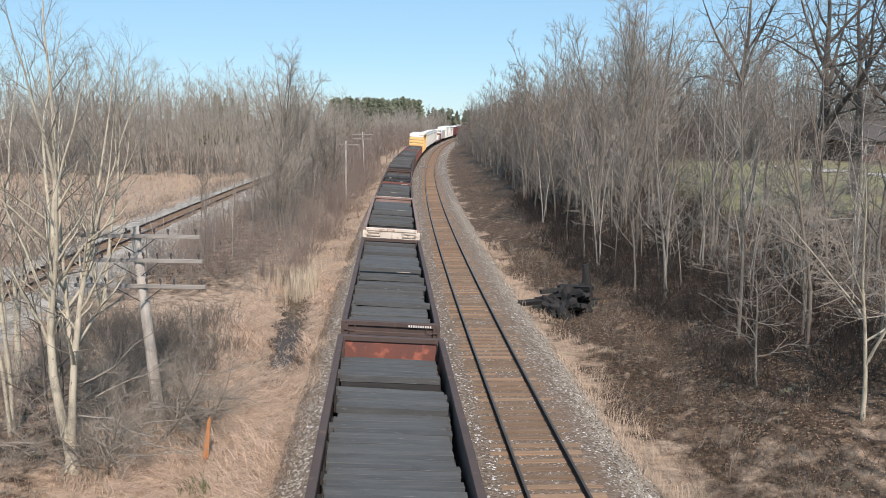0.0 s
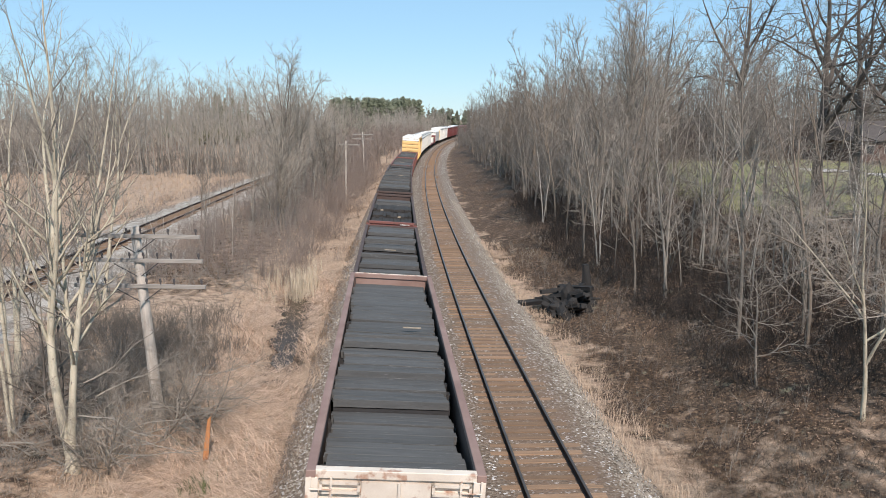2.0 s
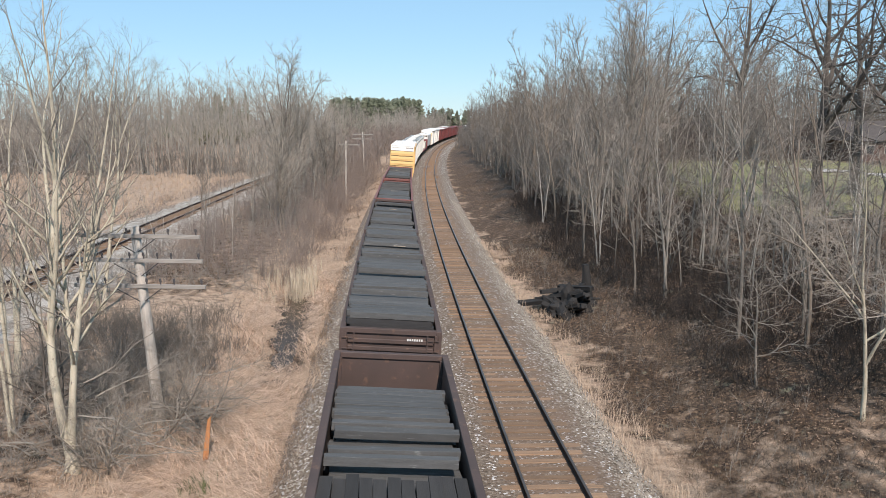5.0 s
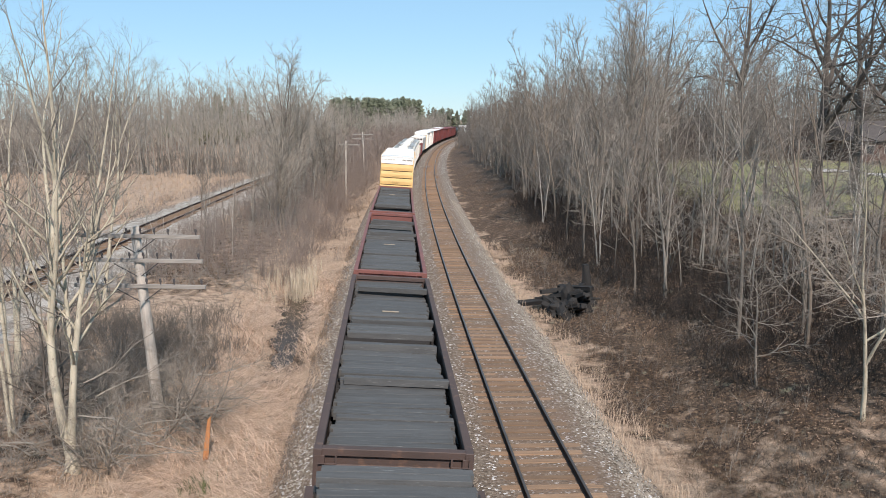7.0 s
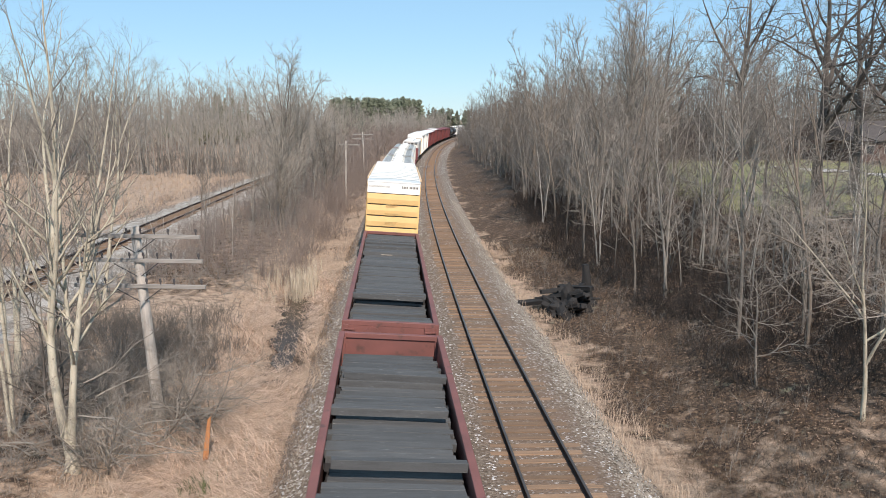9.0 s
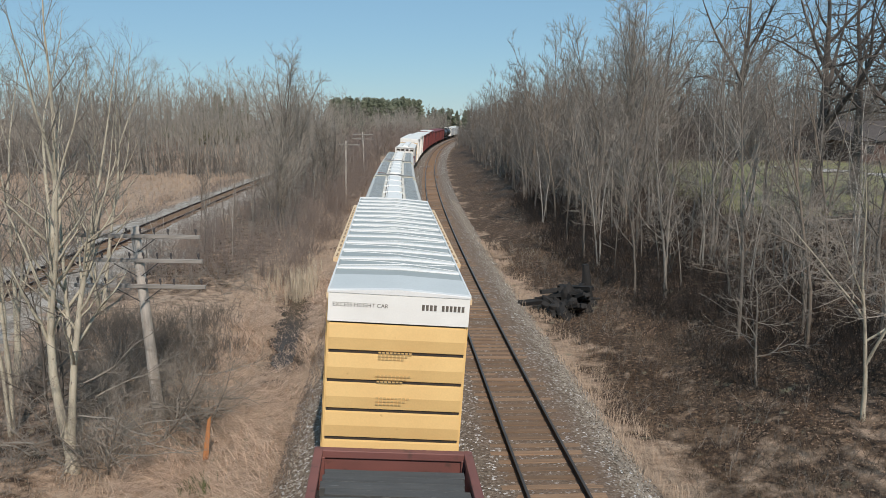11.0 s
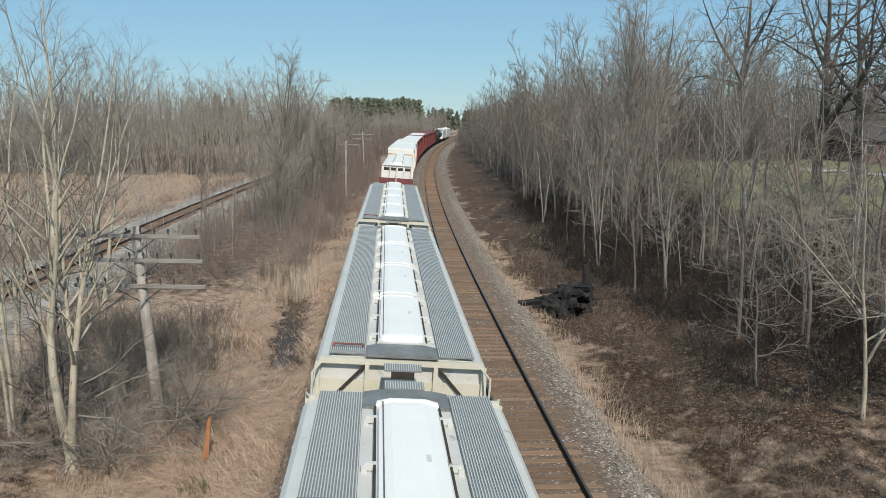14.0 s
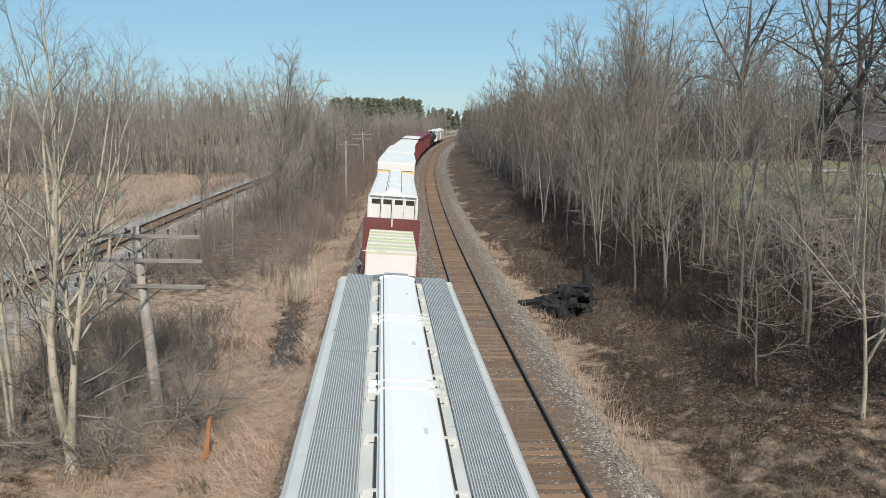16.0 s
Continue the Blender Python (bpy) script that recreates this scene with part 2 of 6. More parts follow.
def ground_material():
    """Soil, dead grass, leaf litter, gravel and lawn, mixed by the masks on the mesh and broken up by noise."""
    m = bpy.data.materials.new("dead_grass_and_leaf_litter")
    m.use_nodes = True
    nt = m.node_tree
    n, l = nt.nodes, nt.links
    bs = n["Principled BSDF"]
    bs.inputs["Roughness"].default_value = 0.95
    tc = n.new("ShaderNodeTexCoord")

    def noise_tex(scale, detail, off=0.0, st=None):
        t = n.new("ShaderNodeTexNoise")
        t.inputs["Scale"].default_value, t.inputs["Detail"].default_value = scale, detail
        mp = n.new("ShaderNodeMapping")
        mp.inputs["Location"].default_value = (off, off * 2, 0)
        mp.inputs["Scale"].default_value = st or (1, 1, 1)
        l.new(tc.outputs["Object"], mp.inputs[0])
        l.new(mp.outputs[0], t.inputs["Vector"])
        return t.outputs["Fac"]

    def ramp(fac, stops):
        r = n.new("ShaderNodeValToRGB")
        while len(r.color_ramp.elements) < len(stops):
            r.color_ramp.elements.new(0.5)
        for e, (p, c) in zip(r.color_ramp.elements, stops):
            e.position, e.color = p, (*c, 1)
        l.new(fac, r.inputs[0])
        return r.outputs[0]

    def mask(name):
        a = n.new("ShaderNodeAttribute")
        a.attribute_name = name
        s = n.new("ShaderNodeMath")
        s.operation = "MULTIPLY_ADD"
        s.inputs[1].default_value, s.inputs[2].default_value = 2.0, -1.0
        l.new(noise_tex(1.4, 8, 7.0), s.inputs[0])
        ad = n.new("ShaderNodeMath")
        ad.operation, ad.use_clamp = "ADD", True
        l.new(a.outputs["Fac"], ad.inputs[0])
        l.new(s.outputs[0], ad.inputs[1])
        r = n.new("ShaderNodeMapRange")
        r.inputs["From Min"].default_value, r.inputs["From Max"].default_value = 0.3, 0.7
        l.new(ad.outputs[0], r.inputs["Value"])
        return r.outputs[0]

    def over(a, b, f):
        x = n.new("ShaderNodeMix")
        x.data_type = "RGBA"
        l.new(a, x.inputs["A"])
        l.new(b, x.inputs["B"])
        l.new(f, x.inputs["Factor"])
        return x.outputs["Result"]

    fine = noise_tex(9, 8, 1.0)
    grass = ramp(noise_tex(2.2, 9, 3.0, (1, 2.2, 1)), [(0.25, (0.20, 0.135, 0.095)), (0.45, (0.34, 0.24, 0.17)), (0.6, (0.43, 0.312, 0.225)), (0.8, (0.50, 0.38, 0.28))])
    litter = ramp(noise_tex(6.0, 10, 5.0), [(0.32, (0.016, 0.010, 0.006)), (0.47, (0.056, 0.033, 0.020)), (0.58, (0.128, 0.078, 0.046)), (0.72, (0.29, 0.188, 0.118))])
    cells = n.new("ShaderNodeTexVoronoi")
    cells.inputs["Scale"].default_value = 11.0
    l.new(tc.outputs["Object"], cells.inputs["Vector"])
    sc = n.new("ShaderNodeSeparateColor")
    l.new(cells.outputs["Color"], sc.inputs[0])
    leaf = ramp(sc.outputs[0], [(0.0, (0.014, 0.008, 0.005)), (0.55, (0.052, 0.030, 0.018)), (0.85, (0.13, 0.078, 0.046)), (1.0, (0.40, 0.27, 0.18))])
    half = n.new("ShaderNodeValue")
    half.outputs[0].default_value = 0.5
    litter = over(litter, leaf, half.outputs[0])
    gravel = ramp(noise_tex(14, 10, 9.0), [(0.30, (0.14, 0.12, 0.10)), (0.5, (0.34, 0.305, 0.265)), (0.70, (0.62, 0.585, 0.53))])
    patchy = ramp(noise_tex(1.0, 8, 13.0), [(0.36, (0.20, 0.155, 0.12)), (0.5, (0.34, 0.30, 0.255)), (0.64, (0.52, 0.48, 0.43))])
    gravel = over(gravel, patchy, half.outputs[0])
    lawn = ramp(noise_tex(1.3, 8, 11.0), [(0.3, (0.155, 0.155, 0.065)), (0.55, (0.23, 0.22, 0.10)), (0.8, (0.33, 0.30, 0.17))])
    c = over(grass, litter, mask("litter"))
    c = over(c, gravel, mask("gravel"))
    c = over(c, lawn, mask("lawn"))
    # straws, stems and crumbs: fine light and dark
    hs = n.new("ShaderNodeHueSaturation")
    mr = n.new("ShaderNodeMapRange")
    mr.inputs["From Min"].default_value, mr.inputs["From Max"].default_value = 0.3, 0.7
    mr.inputs["To Min"].default_value, mr.inputs["To Max"].default_value = 0.55, 1.4
    l.new(noise_tex(34, 7, 15.0, (0.6, 1.5, 1)), mr.inputs["Value"])
    l.new(mr.outputs[0], hs.inputs["Value"])
    l.new(c, hs.inputs["Color"])
    l.new(hs.outputs[0], bs.inputs["Base Color"])
    bp = n.new("ShaderNodeBump")
    bp.inputs["Strength"].default_value, bp.inputs["Distance"].default_value = 0.6, 0.07
    l.new(fine, bp.inputs["Height"])
    l.new(bp.outputs[0], bs.inputs["Normal"])
    return m


def ballast_material():
    """Crushed stone: cells of many greys with brown dust, stones standing proud."""
    m = bpy.data.materials.new("crushed_stone_ballast")
    m.use_nodes = True
    nt = m.node_tree
    n, l = nt.nodes, nt.links
    bs = n["Principled BSDF"]
    bs.inputs["Roughness"].default_value = 0.95
    tc = n.new("ShaderNodeTexCoord")
    vo = n.new("ShaderNodeTexVoronoi")
    vo.inputs["Scale"].default_value = 17
    l.new(tc.outputs["Object"], vo.inputs["Vector"])
    r = n.new("ShaderNodeValToRGB")
    for e, (p, c) in zip([r.color_ramp.elements[0], r.color_ramp.elements[1], r.color_ramp.elements.new(0.55), r.color_ramp.elements.new(0.85)],
                         [(0.0, (0.075, 0.058, 0.043, 1)), (1.0, (0.66, 0.60, 0.52, 1)), (0.55, (0.185, 0.150, 0.117, 1)), (0.88, (0.32, 0.272, 0.222, 1))]):
        e.position, e.color = p, c
    sep = n.new("ShaderNodeSeparateColor")
    l.new(vo.outputs["Color"], sep.inputs[0])
    l.new(sep.outputs[0], r.inputs[0])
    no = n.new("ShaderNodeTexNoise")
    no.inputs["Scale"].default_value, no.inputs["Detail"].default_value = 0.9, 6
    l.new(tc.outputs["Object"], no.inputs["Vector"])
    dust = n.new("ShaderNodeMix")
    dust.data_type = "RGBA"
    dust.inputs["B"].default_value = (0.175, 0.112, 0.076, 1)
    at = n.new("ShaderNodeAttribute")
    at.attribute_name = "dust"
    mu = n.new("ShaderNodeMath")
    mu.operation, mu.use_clamp = "MULTIPLY", True
    l.new(at.outputs["Fac"], mu.inputs[0])
    mr = n.new("ShaderNodeMapRange")
    mr.inputs["From Min"].default_value, mr.inputs["From Max"].default_value = 0.3, 0.7
    mr.inputs["To Min"].default_value, mr.inputs["To Max"].default_value = 0.35, 1.0
    l.new(no.outputs["Fac"], mr.inputs["Value"])
    l.new(mr.outputs[0], mu.inputs[1])
    l.new(mu.outputs[0], dust.inputs["Factor"])
    l.new(r.outputs[0], dust.inputs["A"])
    l.new(dust.outputs["Result"], bs.inputs["Base Color"])
    bp = n.new("ShaderNodeBump")
    bp.inputs["Strength"].default_value, bp.inputs["Distance"].default_value = 0.9, 0.03
    l.new(vo.outputs["Distance"], bp.inputs["Height"])
    bp.invert = True
    l.new(bp.outputs[0], bs.inputs["Normal"])
    return m


# ---------- the line: an easy curve to the right, as a table of places along it ----------
S = np.arange(-420.0, 761.0, 1.0)
KAPPA = np.clip((S + 46.3) / 58.0, 0, 1) * 0.00053 * np.clip((520 - S) / 60, 0, 1)
I0 = int(np.where(S == 0)[0][0])
TH = np.cumsum(KAPPA)
TH = TH - TH[I0] - 0.0827
PX, PY = np.cumsum(np.sin(TH)), np.cumsum(np.cos(TH))
PX, PY = PX - PX[I0] + 0.007, PY - PY[I0]
TWO, SIDING = 4.16, -20.45           # offsets of the second track and of the siding
CANT = 0.07                          # the outer rail lies higher in the curve


def on_line(s, off=0.0, z=0.0):
    x, y, a = np.interp(s, S, PX), np.interp(s, S, PY), np.interp(s, S, TH)
    return Vector((x + off * math.cos(a), y - off * math.sin(a), z))


def heading(s):
    return float(np.interp(s, S, TH))


def offset_of(x, y):
    return (x - np.interp(y, PY, PX)) * np.cos(np.interp(y, PY, TH))


PROFILE_O = [-400, -90, -45, -30, -24.6, -22.6, -18.6, -16.6, -12, -8.5, -7.0, -5.6, -4.6, -3.0, -2.2, 6.2, 7.3, 8.6, 11.2, 15, 20, 27, 40, 90, 400]
PROFILE_Z = [0.4, 0.0, -0.6, -0.7, -0.75, -0.22, -0.22, -0.75, -0.6, -0.65, -0.85, -1.02, -0.92, -0.70, -0.80, -0.85, -0.86, -0.78, -0.3, 0.7, 1.6, 2.2, 2.6, 3.0, 4.0]


DITCH_S, DITCH_O = [28, 31, 35, 39, 44], [-4.0, -4.2, -4.6, -4.8, -5.2]


def ground_z(x, y):
    o = offset_of(x, y)
    z = np.interp(o, PROFILE_O, PROFILE_Z)
    wild = np.clip((np.abs(o - 2.0) - 6.0) / 3.0, 0, 1) * np.where(np.abs(o - SIDING) < 3.5, 0.1, 1)
    pit = np.exp(-((o - np.interp(y, DITCH_S, DITCH_O)) / 0.85) ** 2) * np.clip((y - 28.0) / 3, 0, 1) * np.clip((44.0 - y) / 3, 0, 1)
    return z - 0.24 * pit + wild * (1 - pit) * (0.16 * np.sin(x * 0.9 + y * 0.37) * np.sin(y * 0.61 - x * 0.23) + 0.10 * np.sin(x * 2.3 + 1.7 * np.sin(y * 1.3)) * np.sin(y * 1.9))


def ground_at(x, y):
    return float(ground_z(np.array([x]), np.array([y]))[0])


# ---------- mesh helpers ----------
def mesh_of(name, verts, faces, material, smooth=False):
    me = bpy.data.meshes.new(name)
    me.from_pydata(verts, [], faces)
    me.materials.append(material)
    if smooth:
        me.polygons.foreach_set("use_smooth", [True] * len(me.polygons))
    me.update()
    return me


def box(bm, x0, x1, y0, y1, z0, z1, m=None):
    mm = Matrix.LocRotScale(((x0 + x1) / 2, (y0 + y1) / 2, (z0 + z1) / 2), None, (abs(x1 - x0), abs(y1 - y0), abs(z1 - z0)))
    return bmesh.ops.create_cube(bm, size=1.0, matrix=(m @ mm) if m else mm)["verts"]


def rod(bm, a, b, r, sides=8, r2=None):
    a, b = Vector(a), Vector(b)
    d = b - a
    m = Matrix.Translation((a + b) / 2) @ d.to_track_quat("Z", "Y").to_matrix().to_4x4()
    return bmesh.ops.create_cone(bm, cap_ends=True, segments=sides, radius1=r, radius2=r if r2 is None else r2, depth=d.length, matrix=m)["verts"]


def prism(bm, outline, y0, y1):
    """A solid from an outline of (x, z), from y0 to y1."""
    a = [bm.verts.new((x, y0, z)) for x, z in outline]
    b = [bm.verts.new((x, y1, z)) for x, z in outline]
    k = len(outline)
    bm.faces.new(a)
    bm.faces.new(b[::-1])
    for i in range(k):
        bm.faces.new((a[i], b[i], b[(i + 1) % k], a[(i + 1) % k])[::-1])


def part(name, bm, material, parent, label="", bevel=0.0, smooth=False):
    if bevel:
        bmesh.ops.bevel(bm, geom=list(bm.edges), offset=bevel, segments=1, affect="EDGES", profile=0.5)
    bmesh.ops.recalc_face_normals(bm, faces=bm.faces)
    me = bpy.data.meshes.new(name)
    bm.to_mesh(me)
    bm.free()
    me.materials.append(material)
    if smooth:
        me.polygons.foreach_set("use_smooth", [True] * len(me.polygons))
    ob = new(name, me)
    ob.parent = parent
    if label:
        ob["label"] = label
    return ob


def lettering(body, size, material, parent, m, name="lettering"):
    cu = bpy.data.curves.new(name, "FONT")
    cu.body, cu.size, cu.align_x, cu.extrude = body, size, "CENTER", 0.002
    cu.materials.append(material)
    ob = new(name, cu)
    me = bpy.data.meshes.new_from_object(ob.evaluated_get(bpy.context.evaluated_depsgraph_get()))
    bpy.data.objects.remove(ob)
    bpy.data.curves.remove(cu)
    me.materials.clear()
    me.materials.append(material)
    ob = new(name, me)
    ob.parent, ob.matrix_basis = parent, m
    return ob


# ---------- ground ----------
def grid_lines(marks):
    out = []
    for (a, b, n) in marks:
        out += list(np.linspace(a, b, n, endpoint=False))
    out.append(marks[-1][1])
    return np.array(out)


def build_ground():
    offs = grid_lines([(-1500, -400, 6), (-400, -120, 14), (-120, -30, 30), (-30, -10, 50), (-10, 20, 75), (20, 60, 40), (60, 140, 20), (140, 400, 10), (400, 1500, 6)])
    ys = grid_lines([(-400, -20, 20), (-20, 8, 20), (8, 60, 100), (60, 130, 60), (130, 300, 50), (300, 700, 30), (700, 2600, 8)])
    yy, oo = np.meshgrid(ys, offs, indexing="ij")
    cx = np.interp(yy, PY, PX)
    ca = np.cos(np.interp(yy, PY, TH))
    xx = cx + oo / ca
    zz = ground_z(xx, yy)
    rng = np.random.default_rng(3)
    rough = rng.normal(0, 1, zz.shape) * np.clip((np.abs(oo - 2) - 6) / 2, 0, 1) * 0.035
    zz = zz + rough
    nr, nc = zz.shape
    verts = np.stack([xx, yy, zz], -1).reshape(-1, 3)
    idx = np.arange(nr * nc).reshape(nr, nc)
    faces = np.stack([idx[:-1, :-1], idx[:-1, 1:], idx[1:, 1:], idx[1:, :-1]], -1).reshape(-1, 4)
    me = mesh_of("ground", verts.tolist(), faces.tolist(), ground_material(), True)
    o, x, y = oo.ravel(), xx.ravel(), yy.ravel()

    def bump_(v, a, b, soft):
        return np.clip((v - a) / soft, 0, 1) * np.clip((b - v) / soft, 0, 1)
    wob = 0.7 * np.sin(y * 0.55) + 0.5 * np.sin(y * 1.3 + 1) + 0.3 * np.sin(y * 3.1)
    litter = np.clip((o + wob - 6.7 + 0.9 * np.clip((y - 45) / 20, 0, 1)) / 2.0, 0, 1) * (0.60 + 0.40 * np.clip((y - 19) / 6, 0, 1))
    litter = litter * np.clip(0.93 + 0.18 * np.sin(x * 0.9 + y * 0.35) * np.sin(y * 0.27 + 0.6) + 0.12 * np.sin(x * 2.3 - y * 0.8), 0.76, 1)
    litter = np.maximum(litter, bump_(o, -17, -7.5, 2) * np.clip((y - 34) / 12, 0, 1) * 0.62)
    litter = np.maximum(litter, bump_(o, -16, -8.2, 2) * np.clip((33 - y) / 6, 0, 1) * 0.60)
    litter = np.maximum(litter, np.clip((-62 - o) / 12, 0, 1) * 0.6)
    litter = np.maximum(litter, np.exp(-((o - np.interp(y, DITCH_S, DITCH_O)) / 1.05) ** 2) * bump_(y, 26, 46, 4) * 0.9)
    gravel = bump_(o, -25.5, -16.0, 1.3) * 0.95
    gravel = np.maximum(gravel, bump_(o, -17.5, -13.0, 2.5) * np.clip((32 - y) / 8, 0, 1) * 0.6)
    gravel = np.maximum(gravel, 1.2 * np.exp(-((o + 15.2) / 1.3) ** 2 - ((y - 55) / 3.2) ** 2))
    gravel = np.maximum(gravel, bump_(o, -84, -72, 4) * bump_(y, 120, 200, 10) * 0.9)
    lawn = bump_(o, 23, 64, 4) * bump_(y, 50, 118, 8)
    for nm, v in (("litter", litter), ("gravel", gravel), ("lawn", lawn)):
        at = me.attributes.new(nm, "FLOAT", "POINT")
        at.data.foreach_set("value", v.astype(np.float32))
    return tagged(new("ground", me), "dead grass verge with brown leaf litter and lawn", "ground", kind="structure")


def build_ballast():
    """The stone bed under both tracks, one sheet with shoulders."""
    prof = [(-3.15, -0.80), (-2.75, -0.52), (-2.2, -0.23), (-1.75, -0.185), (-0.72, -0.19), (0.72, -0.19), (1.7, -0.185), (2.05, -0.27), (2.4, -0.18), (2.75, -0.166), (3.3, -0.188),
            (4.95, -0.188), (5.45, -0.166), (5.85, -0.185), (6.3, -0.3), (6.8, -0.56), (7.4, -0.95)]
    dust = [0.9, 0.6, 0.45, 0.6, 1, 1, 0.45, 0.15, 0.25, 0.5, 1, 1, 0.9, 0.6, 0.15, 0.15, 0.8]
    rng = np.random.default_rng(5)
    verts, faces, du = [], [], []
    ss = np.concatenate([np.arange(-120, 8, 6.0), np.arange(8, 90, 0.6), np.arange(90, 520, 3.0)])
    for s in ss:
        for (o, z), d in zip(prof, dust):
            mid = 0.0 if o < 2 else TWO
            tilt = -(CANT if mid == 0 else 0.02) * (o - mid) if abs(o - mid) < 1.8 else 0.0
            v = on_line(s, o + rng.normal(0, 0.03), z + tilt + rng.normal(0, 0.012))
            verts.append(v)
            du.append(d)
    k = len(prof)
    for i in range(len(ss) - 1):
        for j in range(k - 1):
            a = i * k + j
            faces.append((a, a + 1, a + k + 1, a + k))
    me = mesh_of("ballast", verts, faces, ballast_material(), True)
    at = me.attributes.new("dust", "FLOAT", "POINT")
    at.data.foreach_set("value", np.array(du, np.float32))
    return tagged(new("ballast_bed", me), "crushed grey stone ballast dusted brown with rust", "ballast", kind="structure")


RAIL = [(-0.07, -0.172), (0.07, -0.172), (0.07, -0.16), (0.012, -0.14), (0.012, -0.045), (0.037, -0.035), (0.037, -0.006), (0.03, 0.0), (-0.03, 0.0),
        (-0.037, -0.006), (-0.037, -0.035), (-0.012, -0.045), (-0.012, -0.14), (-0.07, -0.16)]


def sweep_rail(name, off, s0, s1, step, parent, label, lift=0.0):
    verts, faces = [], []
    ss = np.arange(s0, s1 + step, step)
    k = len(RAIL)
    for s in ss:
        for x, z in RAIL:
            verts.append(on_line(s, off + x, z + lift))
    for i in range(len(ss) - 1):
        for j in range(k):
            a, b = i * k + j, i * k + (j + 1) % k
            faces.append((a, b, b + k, a + k))
    me = mesh_of(name, verts, faces, rust_rail)
    me.materials.append(rail_top)
    for p in me.polygons:
        if p.index % k in (6, 7, 8):
            p.material_index = 1
    ob = new(name, me)
    ob.parent = parent
    ob["label"] = label
    return ob


def tie_mesh(name, length=2.55, w=0.225, h=0.18, material=None):
    bm = bmesh.new()
    box(bm, -length / 2, length / 2, -w / 2, w / 2, -h, 0)
    bmesh.ops.bevel(bm, geom=list(bm.edges), offset=0.004, segments=1, affect="EDGES")
    me = bpy.data.meshes.new(name)
    bm.to_mesh(me)
    bm.free()
    me.materials.append(material)
    return me


def scattered_ties(name, off, s0, s1, parent, seed, cant=0.07):
    """All ties of a stretch that stays far off or under the train, in one mesh."""
    rng = random.Random(seed)
    verts, faces = [], []
    s = s0
    while s < s1:
        a = heading(s) + rng.uniform(-0.01, 0.01)
        c = on_line(s, off + rng.uniform(-0.04, 0.04), 0)
        ux, uy = Vector((math.cos(a), -math.sin(a), 0)), Vector((math.sin(a), math.cos(a), 0))
        b = len(verts)
        for z in (-0.34, -0.168 + rng.uniform(-0.008, 0.003)):
            for p, q in ((-1, -1), (1, -1), (1, 1), (-1, 1)):
                verts.append(c + ux * (1.275 * p) + uy * (0.112 * q) + Vector((0, 0, z - 1.275 * p * cant)))
        faces += [(b + 4, b + 5, b + 6, b + 7), (b, b + 1, b + 5, b + 4), (b + 1, b + 2, b + 6, b + 5), (b + 2, b + 3, b + 7, b + 6), (b + 3, b, b + 4, b + 7)]
        s += 0.51 + rng.uniform(-0.02, 0.02)
    ob = new(name, mesh_of(name, verts, faces, tie_wood))
    ob.parent = parent
    return tagged(ob, kind="stuff")


def build_tracks():
    one = tagged(new("track"), "rusty main track with worn wooden ties under the freight train", "railway track", "main line tracks", "structure")
    two = tagged(new("track"), "empty rusty main track with brown wooden ties in grey ballast", "railway track", "main line tracks", "structure")
    side = tagged(new("siding_track"), "rusty little-used siding track in gravel beside dead grass", "railway track", kind="structure")
    for tr, off, s1, step in ((one, 0.0, 520, 4), (two, TWO, 520, 2), (side, SIDING, 420, 4)):
        for q, nm in ((-0.753, "rail"), (0.753, "rail")):
            sweep_rail(nm, off + q, -120 if tr is not side else -40, s1, step, tr, "brown rusted steel rail with worn bright head", {0: -CANT, 1: -0.02, 2: 0.0}[(one, two, side).index(tr)] * q)
    scattered_ties("ties", 0.0, -120, 520, one, 1)
    scattered_ties("ties", SIDING, -40, 420, side, 2, 0.0)
    scattered_ties("ties", TWO, -120, 6, two, 3, 0.02)
    # the ties of the open track, one by one as far as they can be told apart
    me = tie_mesh("tie", 2.6, 0.225, 0.18, tie_wood)
    rng = random.Random(4)
    s = 6.3
    while s < 110:
        ob = new("tie", me)
        ob.parent = two
        p = on_line(s, TWO + rng.uniform(-0.05, 0.05), -0.166 + rng.uniform(-0.012, 0.004))
        ob.matrix_basis = Matrix.Translation(p) @ Euler((0, 0.02 + rng.uniform(-0.006, 0.006), -heading(s) + rng.uniform(-0.012, 0.012))).to_matrix().to_4x4()
        s += 0.51 + rng.uniform(-0.02, 0.02)
    scattered_ties("ties", TWO, 110, 520, two, 5, 0.02)


build_ground()
build_ballast()
build_tracks()


# ---------- stems ----------
def tube(verts, faces, pts, radii, sides, point=False):
    """A tapered stem; with point it runs out to a tip."""
    base = len(verts)
    n = len(pts)
    for i in range(n):
        if point and i == n - 1:
            verts.append(pts[i])
            break
        d = (pts[min(i + 1, n - 1)] - pts[max(i - 1, 0)])
        if d.length < 1e-6:
            d = Vector((0, 0, 1))
        d.normalize()
        u = d.orthogonal().normalized()
        v = d.cross(u)
        for k in range(sides):
            a = 2 * math.pi * k / sides
            verts.append(pts[i] + (u * math.cos(a) + v * math.sin(a)) * radii[i])
    for i in range(n - 1):
        for k in range(sides):
            a, b = base + i * sides + k, base + i * sides + (k + 1) % sides
            if point and i == n - 2:
                faces.append((a, b, base + (n - 1) * sides))
            else:
                faces.append((a, b, b + sides, a + sides))


